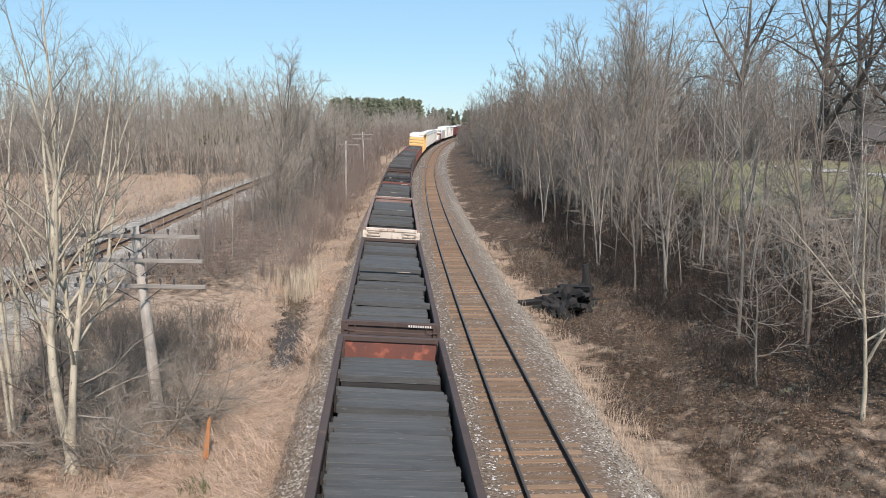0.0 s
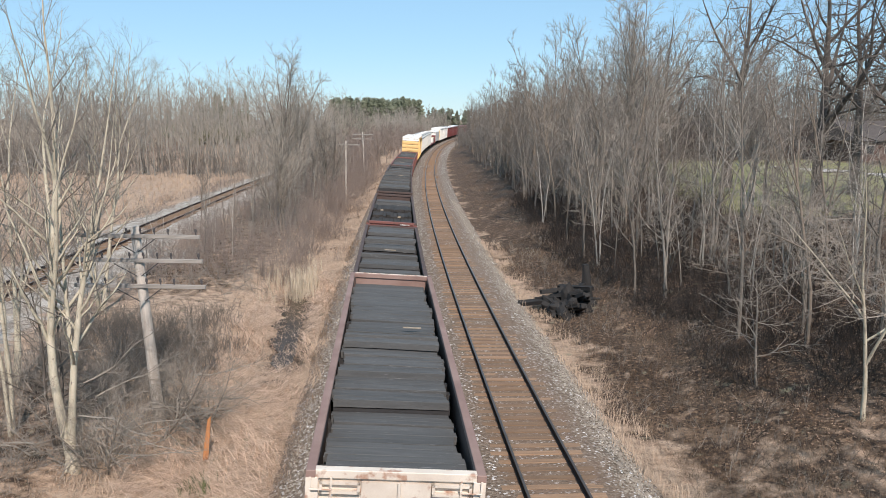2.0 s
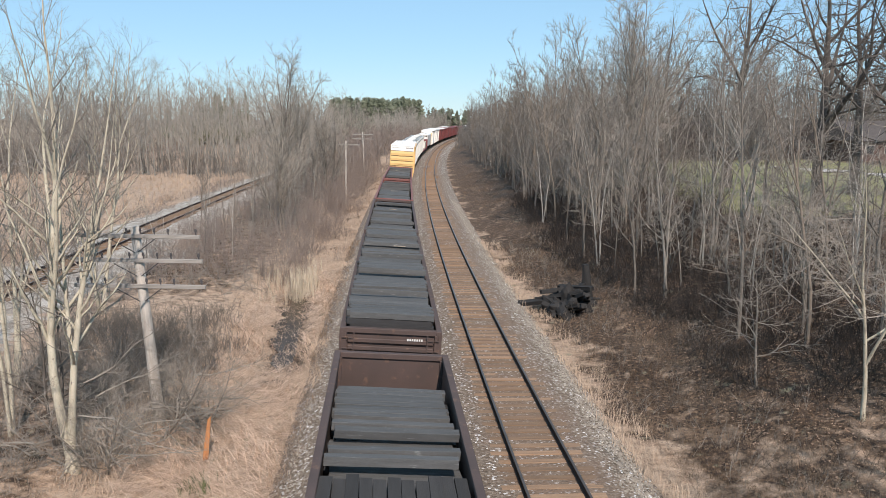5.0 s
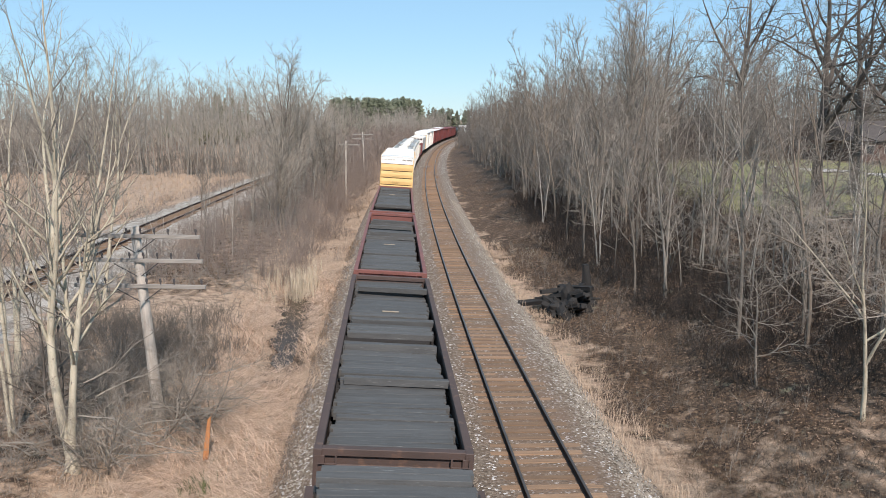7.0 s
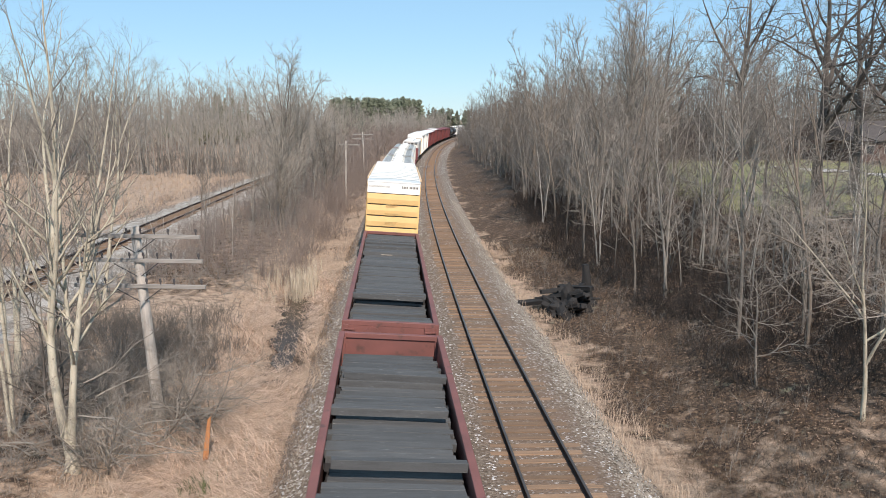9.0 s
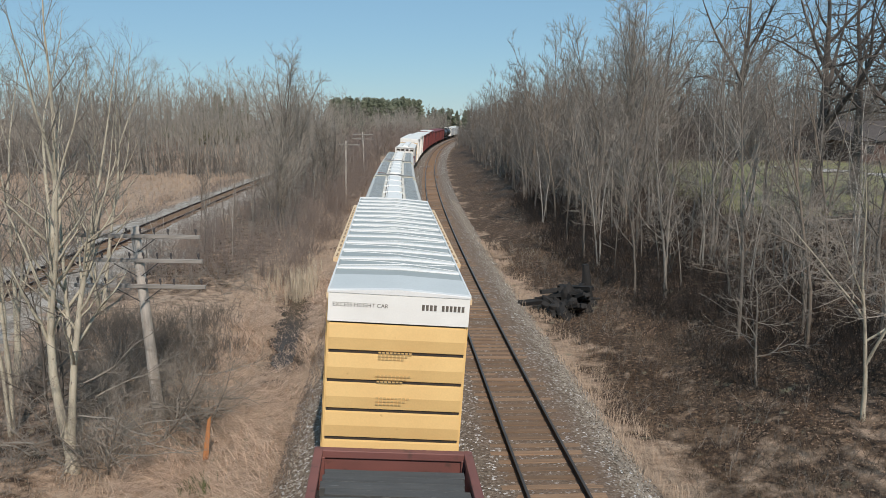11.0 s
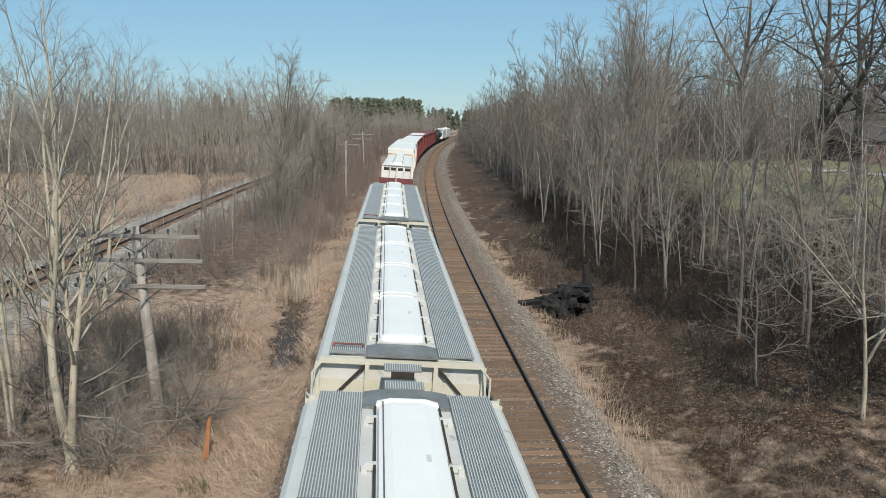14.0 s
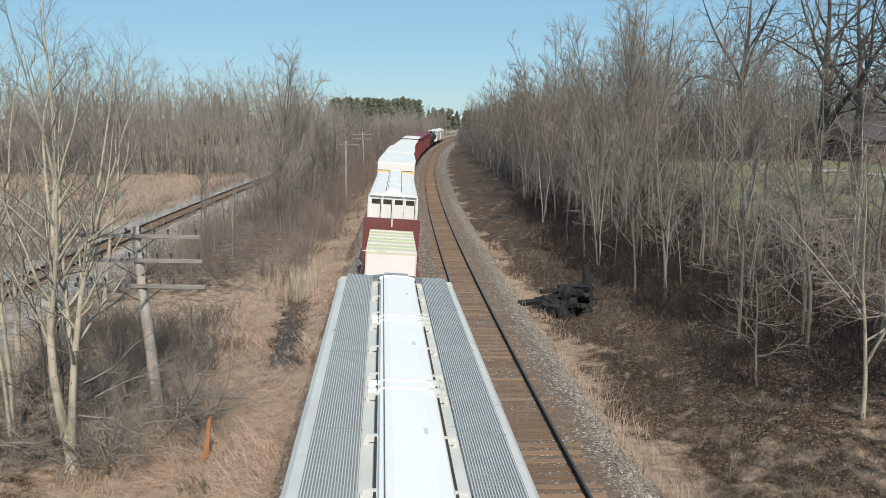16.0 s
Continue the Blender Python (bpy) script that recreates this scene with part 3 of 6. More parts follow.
def limb(rng, start, way, length, r0, r1, segs, wander, up):
    pts, rad = [start.copy()], [r0]
    d = way.normalized()
    p = start.copy()
    for i in range(segs):
        d = (d + Vector((rng.gauss(0, wander), rng.gauss(0, wander), rng.gauss(0, wander) + up))).normalized()
        p = p + d * (length / segs)
        pts.append(p.copy())
        rad.append(r0 + (r1 - r0) * (i + 1) / segs)
    return pts, rad


def at_along(pts, rad, f):
    x = f * (len(pts) - 1)
    i = min(int(x), len(pts) - 2)
    q = x - i
    return pts[i].lerp(pts[i + 1], q), rad[i] + (rad[i + 1] - rad[i]) * q, (pts[i + 1] - pts[i]).normalized()


# ---------- the train ----------
SPEED = 14.75
TRAIN = []          # (thing, place of its middle along the line at 0 s, half distance between trucks)


def cars_thing(name, label, category, group, front, rear):
    e = tagged(new(name), label, category, group)
    TRAIN.append((e, (front + rear) / 2, (rear - front) / 2 - 1.9))
    return e


def add_trucks(car, L):
    """Two trucks with side frames and wheelsets, couplers and a centre sill."""
    for c in (-L / 2 + 1.75, L / 2 - 1.75):
        bm = bmesh.new()
        for sx in (-1, 1):
            box(bm, sx * 0.98, sx * 1.12, c - 1.2, c + 1.2, 0.45, 0.62)
            box(bm, sx * 0.96, sx * 1.14, c - 0.35, c + 0.35, 0.28, 0.72)
            for w in (-0.88, 0.88):
                box(bm, sx * 0.97, sx * 1.15, c + w - 0.14, c + w + 0.14, 0.32, 0.6)
        box(bm, -1.0, 1.0, c - 0.2, c + 0.2, 0.5, 0.8)
        tr = part("truck", bm, black_steel, car, "black cast steel truck")
        for w in (-0.88, 0.88):
            bm = bmesh.new()
            rod(bm, (-0.9, c + w, 0.46), (0.9, c + w, 0.46), 0.08, 8)
            for sx in (-1, 1):
                rod(bm, (sx * 0.69, c + w, 0.46), (sx * 0.82, c + w, 0.46), 0.46, 20)
            part("wheelset", bm, black_steel, tr)
    for e in (-1, 1):
        bm = bmesh.new()
        box(bm, -0.12, 0.12, e * (L / 2 - 0.2), e * (L / 2 + 0.42), 0.72, 0.98)
        box(bm, -0.2, 0.2, e * (L / 2 + 0.38), e * (L / 2 + 0.62), 0.68, 1.02)
        part("coupler", bm, black_steel, car)
    bm = bmesh.new()
    box(bm, -0.2, 0.2, -L / 2 + 0.15, L / 2 - 0.15, 0.66, 1.0)
    part("centre_sill", bm, black_steel, car)


def ladder(car, x, y, z0, z1, material, n=5, width=0.4, out=0.06):
    bm = bmesh.new()
    for q in (-width / 2, width / 2):
        box(bm, x + q - 0.018, x + q + 0.018, y - out, y - out + 0.03, z0, z1)
    for i in range(n):
        z = z0 + (z1 - z0) * (i + 0.5) / n
        rod(bm, (x - width / 2, y - out, z), (x + width / 2, y - out, z), 0.014, 6)
    part("ladder", bm, material, car)


def gondola(front, rear, top, paint, label, near_end=None, inner_end=None, chord=None, side_chord=None, style="ribs", marks=None, letters=False):
    L = rear - front
    W = 1.56
    car = cars_thing("gondola_car", label, "gondola car", "gondola cars of the train", front, rear)
    chord = chord or paint
    near_end, inner_end = near_end or paint, inner_end or paint
    bm = bmesh.new()
    box(bm, -W + 0.05, W - 0.05, -L / 2 + 0.08, L / 2 - 0.08, 1.0, 1.1)
    part("floor", bm, brown_steel, car)
    for sx in (-1, 1):
        bm = bmesh.new()
        box(bm, sx * (W - 0.13), sx * (W - 0.10), -L / 2 + 0.1, L / 2 - 0.1, 1.1, top - 0.1)
        box(bm, sx * (W - 0.14), sx * (W - 0.02), -L / 2 + 0.05, L / 2 - 0.05, 0.86, 1.1)
        part("side_wall", bm, paint, car)
        bm = bmesh.new()
        box(bm, sx * (W - 0.17), sx * W, -L / 2, L / 2, top - 0.14, top)
        part("top_chord", bm, side_chord or chord, car, bevel=0.012)
        n = max(8, int(L / 1.35))
        for i in range(n):
            y = -L / 2 + 0.35 + (L - 0.7) * i / (n - 1)
            bm = bmesh.new()
            prism(bm, [(sx * (W - 0.10), 1.0), (sx * (W - 0.01), 1.05), (sx * (W - 0.01), top - 0.16), (sx * (W - 0.10), top - 0.14)], y - 0.07, y + 0.07)
            part("side_post", bm, paint, car)
        ladder(car, sx * 1.3, -L / 2, 1.15, top - 0.1, near_end, 4, 0.36)
    for e in (-1, 1):
        m = near_end if e < 0 else inner_end
        bm = bmesh.new()
        y = e * (L / 2 - 0.12)
        box(bm, -W + 0.1, W - 0.1, y - 0.02, y + 0.02, 1.0, top - 0.1)
        part("end_wall", bm, m, car)
        bm = bmesh.new()
        box(bm, -W + 0.16, W - 0.16, e * (L / 2 - 0.2), e * (L / 2 - 0.02), top - 0.15, top + 0.004)
        part("end_chord", bm, chord if e < 0 else side_chord or paint, car, bevel=0.012)
        if e > 0 and side_chord is pink_steel:
            bm = bmesh.new()
            box(bm, -W + 0.18, W - 0.18, L / 2 - 0.09, L / 2 - 0.03, top + 0.004, top + 0.02)
            part("rim_lip", bm, white_steel, car, "worn white rim")
        yy = e * (L / 2 - 0.1)
        if style == "panels" and e < 0:
            # framed upper and lower openings beside a plain middle
            for sx in (-1, 1):
                for z0, z1 in ((top - 0.42, top - 0.2), (top - 0.9, top - 0.62)):
                    bm = bmesh.new()
                    x0, x1 = sx * 0.62, sx * 1.32
                    for a in ((x0, x1, z0, z0 + 0.05), (x0, x1, z1 - 0.05, z1), (x0, x0 + sx * 0.05, z0, z1), (x1 - sx * 0.05, x1, z0, z1)):
                        box(bm, a[0], a[1], yy - 0.10, yy, a[2], a[3])
                    part("end_frame", bm, m, car)
            bm = bmesh.new()
            box(bm, -0.6, 0.6, yy - 0.08, yy, 1.05, top - 0.2)
            part("end_panel", bm, m, car)
            bm = bmesh.new()
            rod(bm, (0.05, yy - 0.12, top - 0.5), (0.05, yy - 0.12, top - 0.18), 0.03, 8)
            part("brake_stand", bm, m, car)
        elif style == "plain" and e < 0:
            bm = bmesh.new()
            box(bm, -W + 0.16, W - 0.16, yy - 0.07, yy, 1.05, top - 0.14)
            part("end_panel", bm, m, car, bevel=0.01)
            bm = bmesh.new()
            rod(bm, (-0.55, yy - 0.16, top - 0.42), (-0.55, yy - 0.07, top - 0.42), 0.24, 20)
            part("brake_wheel", bm, m, car)
        elif style == "frame" and e < 0:
            for a in ((-1.2, 1.2, top - 0.28, top - 0.22), (-1.2, 1.2, top - 0.80, top - 0.74), (-1.2, -1.14, top - 0.80, top - 0.22), (1.14, 1.2, top - 0.80, top - 0.22), (-0.72, -0.66, top - 0.80, top - 0.22)):
                bm = bmesh.new()
                box(bm, a[0], a[1], yy - 0.09, yy, a[2], a[3])
                part("end_frame", bm, m, car)
        else:
            for i, z in enumerate((top - 0.38, top - 0.62, top - 0.88, top - 1.14)):
                if z < 1.15:
                    continue
                bm = bmesh.new()
                prism_y = (yy, yy + e * 0.09)
                box(bm, -W + 0.25, W - 0.25, prism_y[0], prism_y[1], z - 0.07, z + 0.07)
                part("end_rib", bm, m, car, bevel=0.02)
        for sx in (-1, 1):
            bm = bmesh.new()
            box(bm, sx * (W - 0.22), sx * W, e * (L / 2 - 0.22), e * L / 2, 0.9, top - 0.13)
            part("corner_post", bm, m if e < 0 else paint, car, bevel=0.01)
    if marks:
        # reporting marks as a plain bar on the end
        bm = bmesh.new()
        x0, x1, z0, z1, mm = marks
        y = -L / 2 - {"panels": 0.10, "plain": 0.09}.get(style, 0.012)
        z1 = z0 + (z1 - z0) * 0.7
        k = int((x1 - x0) / 0.07)
        for i in range(k):
            xx = x0 + (x1 - x0) * i / k
            box(bm, xx, xx + 0.045, y - 0.004, y, z0, z1)
        part("stencil_bars", bm, mm, car)
    if letters:
        for sx in (-1, 1):
            lettering("A", 0.26, white_mark, car, Matrix.Translation((sx * 1.43, -L / 2 - 0.012, top - 0.62)) @ Euler((radians(90), 0, 0)).to_matrix().to_4x4())
    add_trucks(car, L)
    return car, L


def worn_tie(seed):
    """A sawn tie, a little warped and chipped, with rounded edges."""
    rng = random.Random(seed)
    bm = bmesh.new()
    ring = [(-0.117, -0.18), (0.117, -0.18), (0.117, -0.007), (0.110, 0.0), (-0.110, 0.0), (-0.117, -0.007)]
    rows = []
    w0, w1 = rng.uniform(-0.006, 0.006), rng.uniform(-0.008, 0.008)
    for i in range(6):
        u = i / 5
        x = -1.3 + 2.6 * u
        bow = w1 * math.sin(u * math.pi)
        rows.append([bm.verts.new((x + (rng.uniform(-0.012, 0.012) if i in (0, 5) else 0), p * (1 if i % 5 else 0.97) + w0 * math.sin(u * 5), q + bow + (rng.uniform(-0.003, 0.002) if q > -0.1 else 0))) for p, q in ring])
    for a, b in zip(rows, rows[1:]):
        for k in range(6):
            bm.faces.new((a[k], a[(k + 1) % 6], b[(k + 1) % 6], b[k]))
    bm.faces.new(rows[0][::-1])
    bm.faces.new(rows[-1])
    bmesh.ops.recalc_face_normals(bm, faces=bm.faces)
    me = bpy.data.meshes.new("tie")
    bm.to_mesh(me)
    bm.free()
    me.materials.append(new_tie)
    return me


TIES = [worn_tie(k) for k in range(6)]
DARK_TIE = tie_mesh("tie", 2.6, 0.235, 0.18, dark_tie)


def tie_load(front, rear, level, top, label, seed, lengthwise=False, low_ends=0.9):
    """Creosoted ties laid across the car in bundles of uneven height; the topmost ones are single pieces."""
    L = rear - front
    rng = random.Random(seed)
    load = cars_thing("tie_load", label, "railway ties", "tie loads in the gondolas", front, rear)
    rest_v, rest_f = [], []

    def brick(cx, cy, z, lx, ly, h, a=0.0):
        b = len(rest_v)
        ca, sa = math.cos(a), math.sin(a)
        for dz in (-h, 0):
            for p, q in ((-1, -1), (1, -1), (1, 1), (-1, 1)):
                u, v = p * lx / 2, q * ly / 2
                rest_v.append((cx + u * ca - v * sa, cy + u * sa + v * ca, z + dz))
        rest_f.extend([(b + 3, b + 2, b + 1, b), (b + 4, b + 5, b + 6, b + 7), (b, b + 1, b + 5, b + 4), (b + 1, b + 2, b + 6, b + 5), (b + 2, b + 3, b + 7, b + 6), (b + 3, b, b + 4, b + 7)])

    def single(x, y, z, a, tilt=0.0, me=None):
        ob = new("tie", me or TIES[rng.randrange(6)])
        ob.parent = load
        ob.matrix_basis = Matrix.Translation((x, y, z)) @ Euler((tilt, rng.uniform(-0.012, 0.012), a)).to_matrix().to_4x4()

    y0, y1 = -L / 2 + 0.45, L / 2 - low_ends
    if lengthwise:
        # rows laid along the car, their pale ends towards the near end
        ym = -L / 2 + 9.2
        for r in range(4):
            ys = y0 + 0.3 + r * 2.2
            if ys > ym:
                break
            zz = level - 0.34 + r * 0.16
            for i in range(11):
                x = -1.27 + i * 0.246 + rng.uniform(-0.012, 0.012)
                yy = ys + 1.3 + rng.uniform(-0.22, 0.22)
                single(x, yy, zz + rng.uniform(-0.04, 0.05), math.pi / 2 + rng.uniform(-0.02, 0.02), 0.0, DARK_TIE)
                brick(x, yy + 0.1, zz - 0.2, 2.6, 0.235, 0.18, math.pi / 2)
                if rng.random() < 0.36:
                    bm = bmesh.new()
                    box(bm, x - 0.10, x + 0.10, yy - 1.325, yy - 1.298, zz - 0.14, zz - 0.01)
                    part("cut_end", bm, tie_end, load, "pale sawn tie end")
        y0 = ym + 0.3
    y = y0
    z = level
    while y < y1:
        n = rng.randint(3, 7)
        z = level + rng.choice((-0.26, -0.14, -0.08, 0.0, 0.0, 0.05, 0.10)) * 0.9
        dx, da, tip = rng.uniform(-0.075, 0.01), rng.uniform(-0.018, 0.018), rng.uniform(-0.07, 0.07)
        mid = y + n * 0.118
        gap = rng.choice((0.0, 0.02, 0.05, 0.10))
        for i in range(n):
            if y > y1:
                break
            single(dx + rng.uniform(-0.06, 0.06), y + 0.12, z + (y + 0.12 - mid) * tip + rng.uniform(-0.005, 0.002), da + rng.uniform(-0.004, 0.004), tip + rng.uniform(-0.008, 0.008))
            # the layers beneath are plain bricks in the darker rest colour
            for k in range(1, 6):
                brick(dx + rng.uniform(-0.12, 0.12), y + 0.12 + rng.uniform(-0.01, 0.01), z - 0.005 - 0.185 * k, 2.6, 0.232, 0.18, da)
            y += 0.2352
        y += gap
    for _ in range(4):
        # odd pieces lying over the joints
        yy = rng.uniform(y0 + 1, y1 - 1)
        single(rng.uniform(-0.12, 0.12), yy, level + 0.20, rng.uniform(-0.03, 0.03), rng.uniform(-0.12, 0.12))
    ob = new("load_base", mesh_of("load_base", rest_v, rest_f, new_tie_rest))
    ob.parent = load
    tagged(ob, kind="stuff")
    # one sliver of pale split wood on top
    bm = bmesh.new()
    yy = rng.uniform(y0 + 3, y1 - 3)
    xx = rng.uniform(-0.6, 0.4)
    box(bm, xx, xx + 0.55, yy, yy + 0.07, level + 0.1, level + 0.125)
    part("splinter", bm, tie_end, load, "pale split wood sliver")
    return load


gondola(4.9, 22.2, 2.62, brown_steel, "rust-brown gondola car with an orange-rusted end wall", inner_end=orange_rust)
tie_load(4.9, 22.2, 2.25, 2.62, "black creosoted railway ties stacked across the brown gondola", 11)
gondola(23.7, 40.8, 2.62, brown_steel, "rust-brown gondola car with pale stencils on its end", marks=(0.55, 1.3, 2.5, 2.6, white_mark))
tie_load(23.7, 40.8, 2.42, 2.62, "black creosoted railway ties stacked high in the gondola", 12, low_ends=0.35)
gondola(42.0, 59.1, 2.97, brown_steel, "dirty white gondola car with rust-streaked end and brown sides", near_end=white_steel, inner_end=pink_steel, chord=white_steel, side_chord=pink_steel, style="panels", marks=(0.1, 0.95, 2.2, 2.29, dark_mark))
tie_load(42.0, 59.1, 2.70, 2.97, "black creosoted railway ties filling the white gondola", 13, low_ends=0.25)
gondola(60.4, 75.7, 2.55, brown_steel, "dark brown weathered gondola car full of ties", marks=None)
tie_load(60.4, 75.7, 2.40, 2.55, "black creosoted railway ties level with the gondola rim", 14, low_ends=0.3)
gondola(77.1, 94.4, 2.60, brown_steel, "dark gondola car with a faded red end wall", near_end=red_steel, chord=red_steel, side_chord=brown_steel, marks=(0.55, 1.15, 2.42, 2.52, white_mark), letters=True)
tie_load(77.1, 94.4, 2.35, 2.60, "black railway ties, some lengthwise with pale ends, in the gondola", 15, lengthwise=True, low_ends=1.6)
gondola(96.6, 115.9, 2.62, brown_steel, "long rust-brown gondola car with a ribbed end", marks=(0.5, 1.0, 2.3, 2.4, white_mark))
tie_load(96.6, 115.9, 3.0, 2.62, "black creosoted railway ties heaped in the long gondola", 16, low_ends=0.1)
gondola(117.4, 134.2, 2.62, brown_steel, "rust-brown gondola car with a low red-brown rim")
tie_load(117.4, 134.2, 2.40, 2.62, "uneven stacks of black ties in the brown gondola", 17, low_ends=0.3)
gondola(135.5, 155.5, 2.55, red_steel, "red-brown gondola car with a framed end panel", near_end=red_steel, style="frame")
tie_load(135.5, 155.5, 2.36, 2.55, "black creosoted ties in stepped stacks in the red gondola", 18, low_ends=1.1)
gondola(156.9, 176.8, 2.50, red_steel, "oxide-red gondola car with a plain high end wall", near_end=red_steel, style="plain")
tie_load(156.9, 176.8, 2.34, 2.50, "black creosoted ties stacked before the yellow boxcar", 19)


def boxcar(front, rear, top, side, end, roofm, label, ribs=True, detailed=False, upper=None):
    L = rear - front
    W = 1.56
    eave = top - 0.11
    car = cars_thing("boxcar", label, "boxcar", "boxcars of the train", front, rear)
    bm = bmesh.new()
    box(bm, -W, W, -L / 2 + 0.06, L / 2 - 0.06, 1.0, eave)
    part("body", bm, side, car)
    for sx in (-1, 1):
        n = 13
        for i in range(n):
            y = -L / 2 + 0.5 + (L - 1.0) * i / (n - 1)
            if abs(y) < 1.7:
                continue
            bm = bmesh.new()
            box(bm, sx * W, sx * (W + 0.05), y - 0.05, y + 0.05, 1.05, eave - 0.05)
            part("side_post", bm, side, car)
        bm = bmesh.new()
        box(bm, sx * W, sx * (W + 0.09), -1.6, 1.6, 1.1, eave - 0.15)
        part("door", bm, side, car)
        bm = bmesh.new()
        box(bm, sx * W, sx * (W + (0.21 if detailed else 0.15)), -L / 2 + 4.6, L / 2 - 2.3, eave - 0.16, eave - 0.04)
        track = part("door_track", bm, tan_paint if detailed else side, car)
        if detailed:
            k = int((L - 7.1) / 0.8)
            # slots are flat dark pieces, their inner shade given by colour
            for i in range(k):
                y = -L / 2 + 4.8 + i * 0.8
                bm = bmesh.new()
                box(bm, sx * (W + 0.10), sx * (W + 0.15), y, y + 0.5, eave - 0.05, eave - 0.036)
                part("slot", bm, tan_dark, track)
        bm = bmesh.new()
        box(bm, sx * (W - 0.01), sx * (W + 0.045), -L / 2 + 0.02, L / 2 - 0.02, eave - 0.10, eave + 0.02)
        part("eave_rail", bm, tan_paint if detailed else side, car)
    # ribbed end: recessed dark joints between five bulged panels
    for e in (-1, 1):
        n = 5
        z0, z1 = 1.1, eave - 0.62
        for i in range(n):
            a, b = z0 + (z1 - z0) * i / n, z0 + (z1 - z0) * (i + 1) / n
            bm = bmesh.new()
            y = e * (L / 2 - 0.06)
            pr = [(y, a + 0.03), (y + e * 0.06, a + 0.06), (y + e * 0.10, (a + b) / 2), (y + e * 0.07, b - 0.05), (y, b - 0.02)]
            va = [bm.verts.new((-W + 0.05, p, q)) for p, q in pr]
            vb = [bm.verts.new((W - 0.05, p, q)) for p, q in pr]
            for j in range(len(pr) - 1):
                bm.faces.new((va[j], vb[j], vb[j + 1], va[j + 1]))
            bm.faces.new(va)
            bm.faces.new(vb[::-1])
            bm.faces.new((va[-1], vb[-1], vb[0], va[0]))
            part("end_panel", bm, end, car)
            bm = bmesh.new()
            box(bm, -W + 0.06, W - 0.06, e * (L / 2 - 0.06), e * (L / 2 - 0.035), b - 0.022, b + 0.032)
            part("panel_joint", bm, black_steel, car, "dark joint between end panels")
        bm = bmesh.new()
        box(bm, -W + 0.004, W - 0.004, e * (L / 2 - 0.055), e * (L / 2 + 0.01), z1 + 0.02, eave + 0.02)
        part("upper_end", bm, upper or white_paint, car, "white painted upper end band")
    # the roof: low gable panels with raised seams across
    n = int(L / 1.25)
    bm = bmesh.new()
    prism(bm, [(-W, eave), (W, eave), (W, eave + 0.06), (0, top), (-W, eave + 0.06)], -L / 2 + 0.04, L / 2 - 0.04)
    roof = part("roof", bm, roofm, car, "galvanised steel roof with raised white seams")
    if ribs:
        if detailed:
            bm = bmesh.new()
            prism(bm, [(-W + 0.02, eave + 0.02), (W - 0.02, eave + 0.02), (W - 0.02, eave + 0.085), (0, top + 0.03), (-W + 0.02, eave + 0.085)], -L / 2 + 0.05, -L / 2 + 1.75)
            part("end_roof_sheet", bm, galv_pale, roof, "plain pale roof sheet at the end")
        for i in range(n + 1):
            if detailed and i == 1:
                continue
            y = -L / 2 + 0.1 + (L - 0.2) * i / n
            w = 0.16 if 0 < i < n else 0.1
            bm = bmesh.new()
            prism(bm, [(-W - 0.01, eave + 0.03), (W + 0.01, eave + 0.03), (W + 0.01, eave + 0.09), (0, top + 0.05), (-W - 0.01, eave + 0.09)], y - w, y + w)
            part("roof_seam", bm, galv_white, roof, bevel=0.015)
            if detailed and 0 < i < n:
                v, f = [], []
                tube(v, f, [Vector((-W, y + 0.05, eave + 0.095)), Vector((0, y + 0.05, top + 0.055)), Vector((W, y + 0.05, eave + 0.095))], [0.012] * 3, 6)
                o = new("seam_fold", mesh_of("seam_fold", v, f, galv, True))
                o.parent = roof
        if detailed:
            # a pressed crease runs aslant over every panel, and a second one over some
            rng = random.Random(8)
            for i in range(2, n):
                y = -L / 2 + 0.1 + (L - 0.2) * (i + 0.5) / n
                slant = -1 if i % 5 else 1
                for q in ((slant, -slant) if i in (2, 7, 12) else (slant,)):
                    ends = [(-(W - 0.06), y - q * 0.34), (-0.8, y - q * 0.30), (0.0, y - q * 0.12), (0.8, y + q * 0.14), (W - 0.06, y + q * 0.34)]
                    pts = [Vector((a, b + rng.uniform(-0.03, 0.03), eave + 0.062 + (top - eave - 0.06) * (1 - abs(a) / W))) for a, b in ends]
                    v, f = [], []
                    tube(v, f, pts, [0.013] * 5, 6)
                    o = new("roof_crease", mesh_of("roof_crease", v, f, galv_white, True))
                    o.parent = roof
        for sx in (-1, 1):
            bm = bmesh.new()
            box(bm, sx * (W - 0.02), sx * (W + 0.02), -L / 2 + 0.02, L / 2 - 0.02, eave + 0.02, eave + 0.1)
            part("roof_edge", bm, galv_white, roof)
    if detailed:
        zz = eave - 0.26
        yy = -L / 2 - 0.013
        turn = Euler((radians(90), 0, 0)).to_matrix().to_4x4()
        lettering("EXCESS HEIGHT CAR", 0.13, dark_mark, car, Matrix.Translation((-0.85, yy, zz)) @ turn)
        bm = bmesh.new()
        for i in range(11):
            if i != 4:
                box(bm, 0.5 + i * 0.088, 0.5 + i * 0.088 + 0.06, yy - 0.004, yy, zz - 0.01, zz + 0.12)
        part("stencil_bars", bm, dark_mark, car)
        for k, z in enumerate((3.83, 3.3, 2.78)):
            for r in range(3):
                bm = bmesh.new()
                for i in range(9 - r):
                    box(bm, -0.4 + 0.085 * i, -0.4 + 0.085 * i + 0.06, -L / 2 - 0.058, -L / 2 - 0.052, z - r * 0.07, z - r * 0.07 + 0.035)
                part("stencil_bars", bm, yellow_mark, car)
    add_trucks(car, L)
    return car


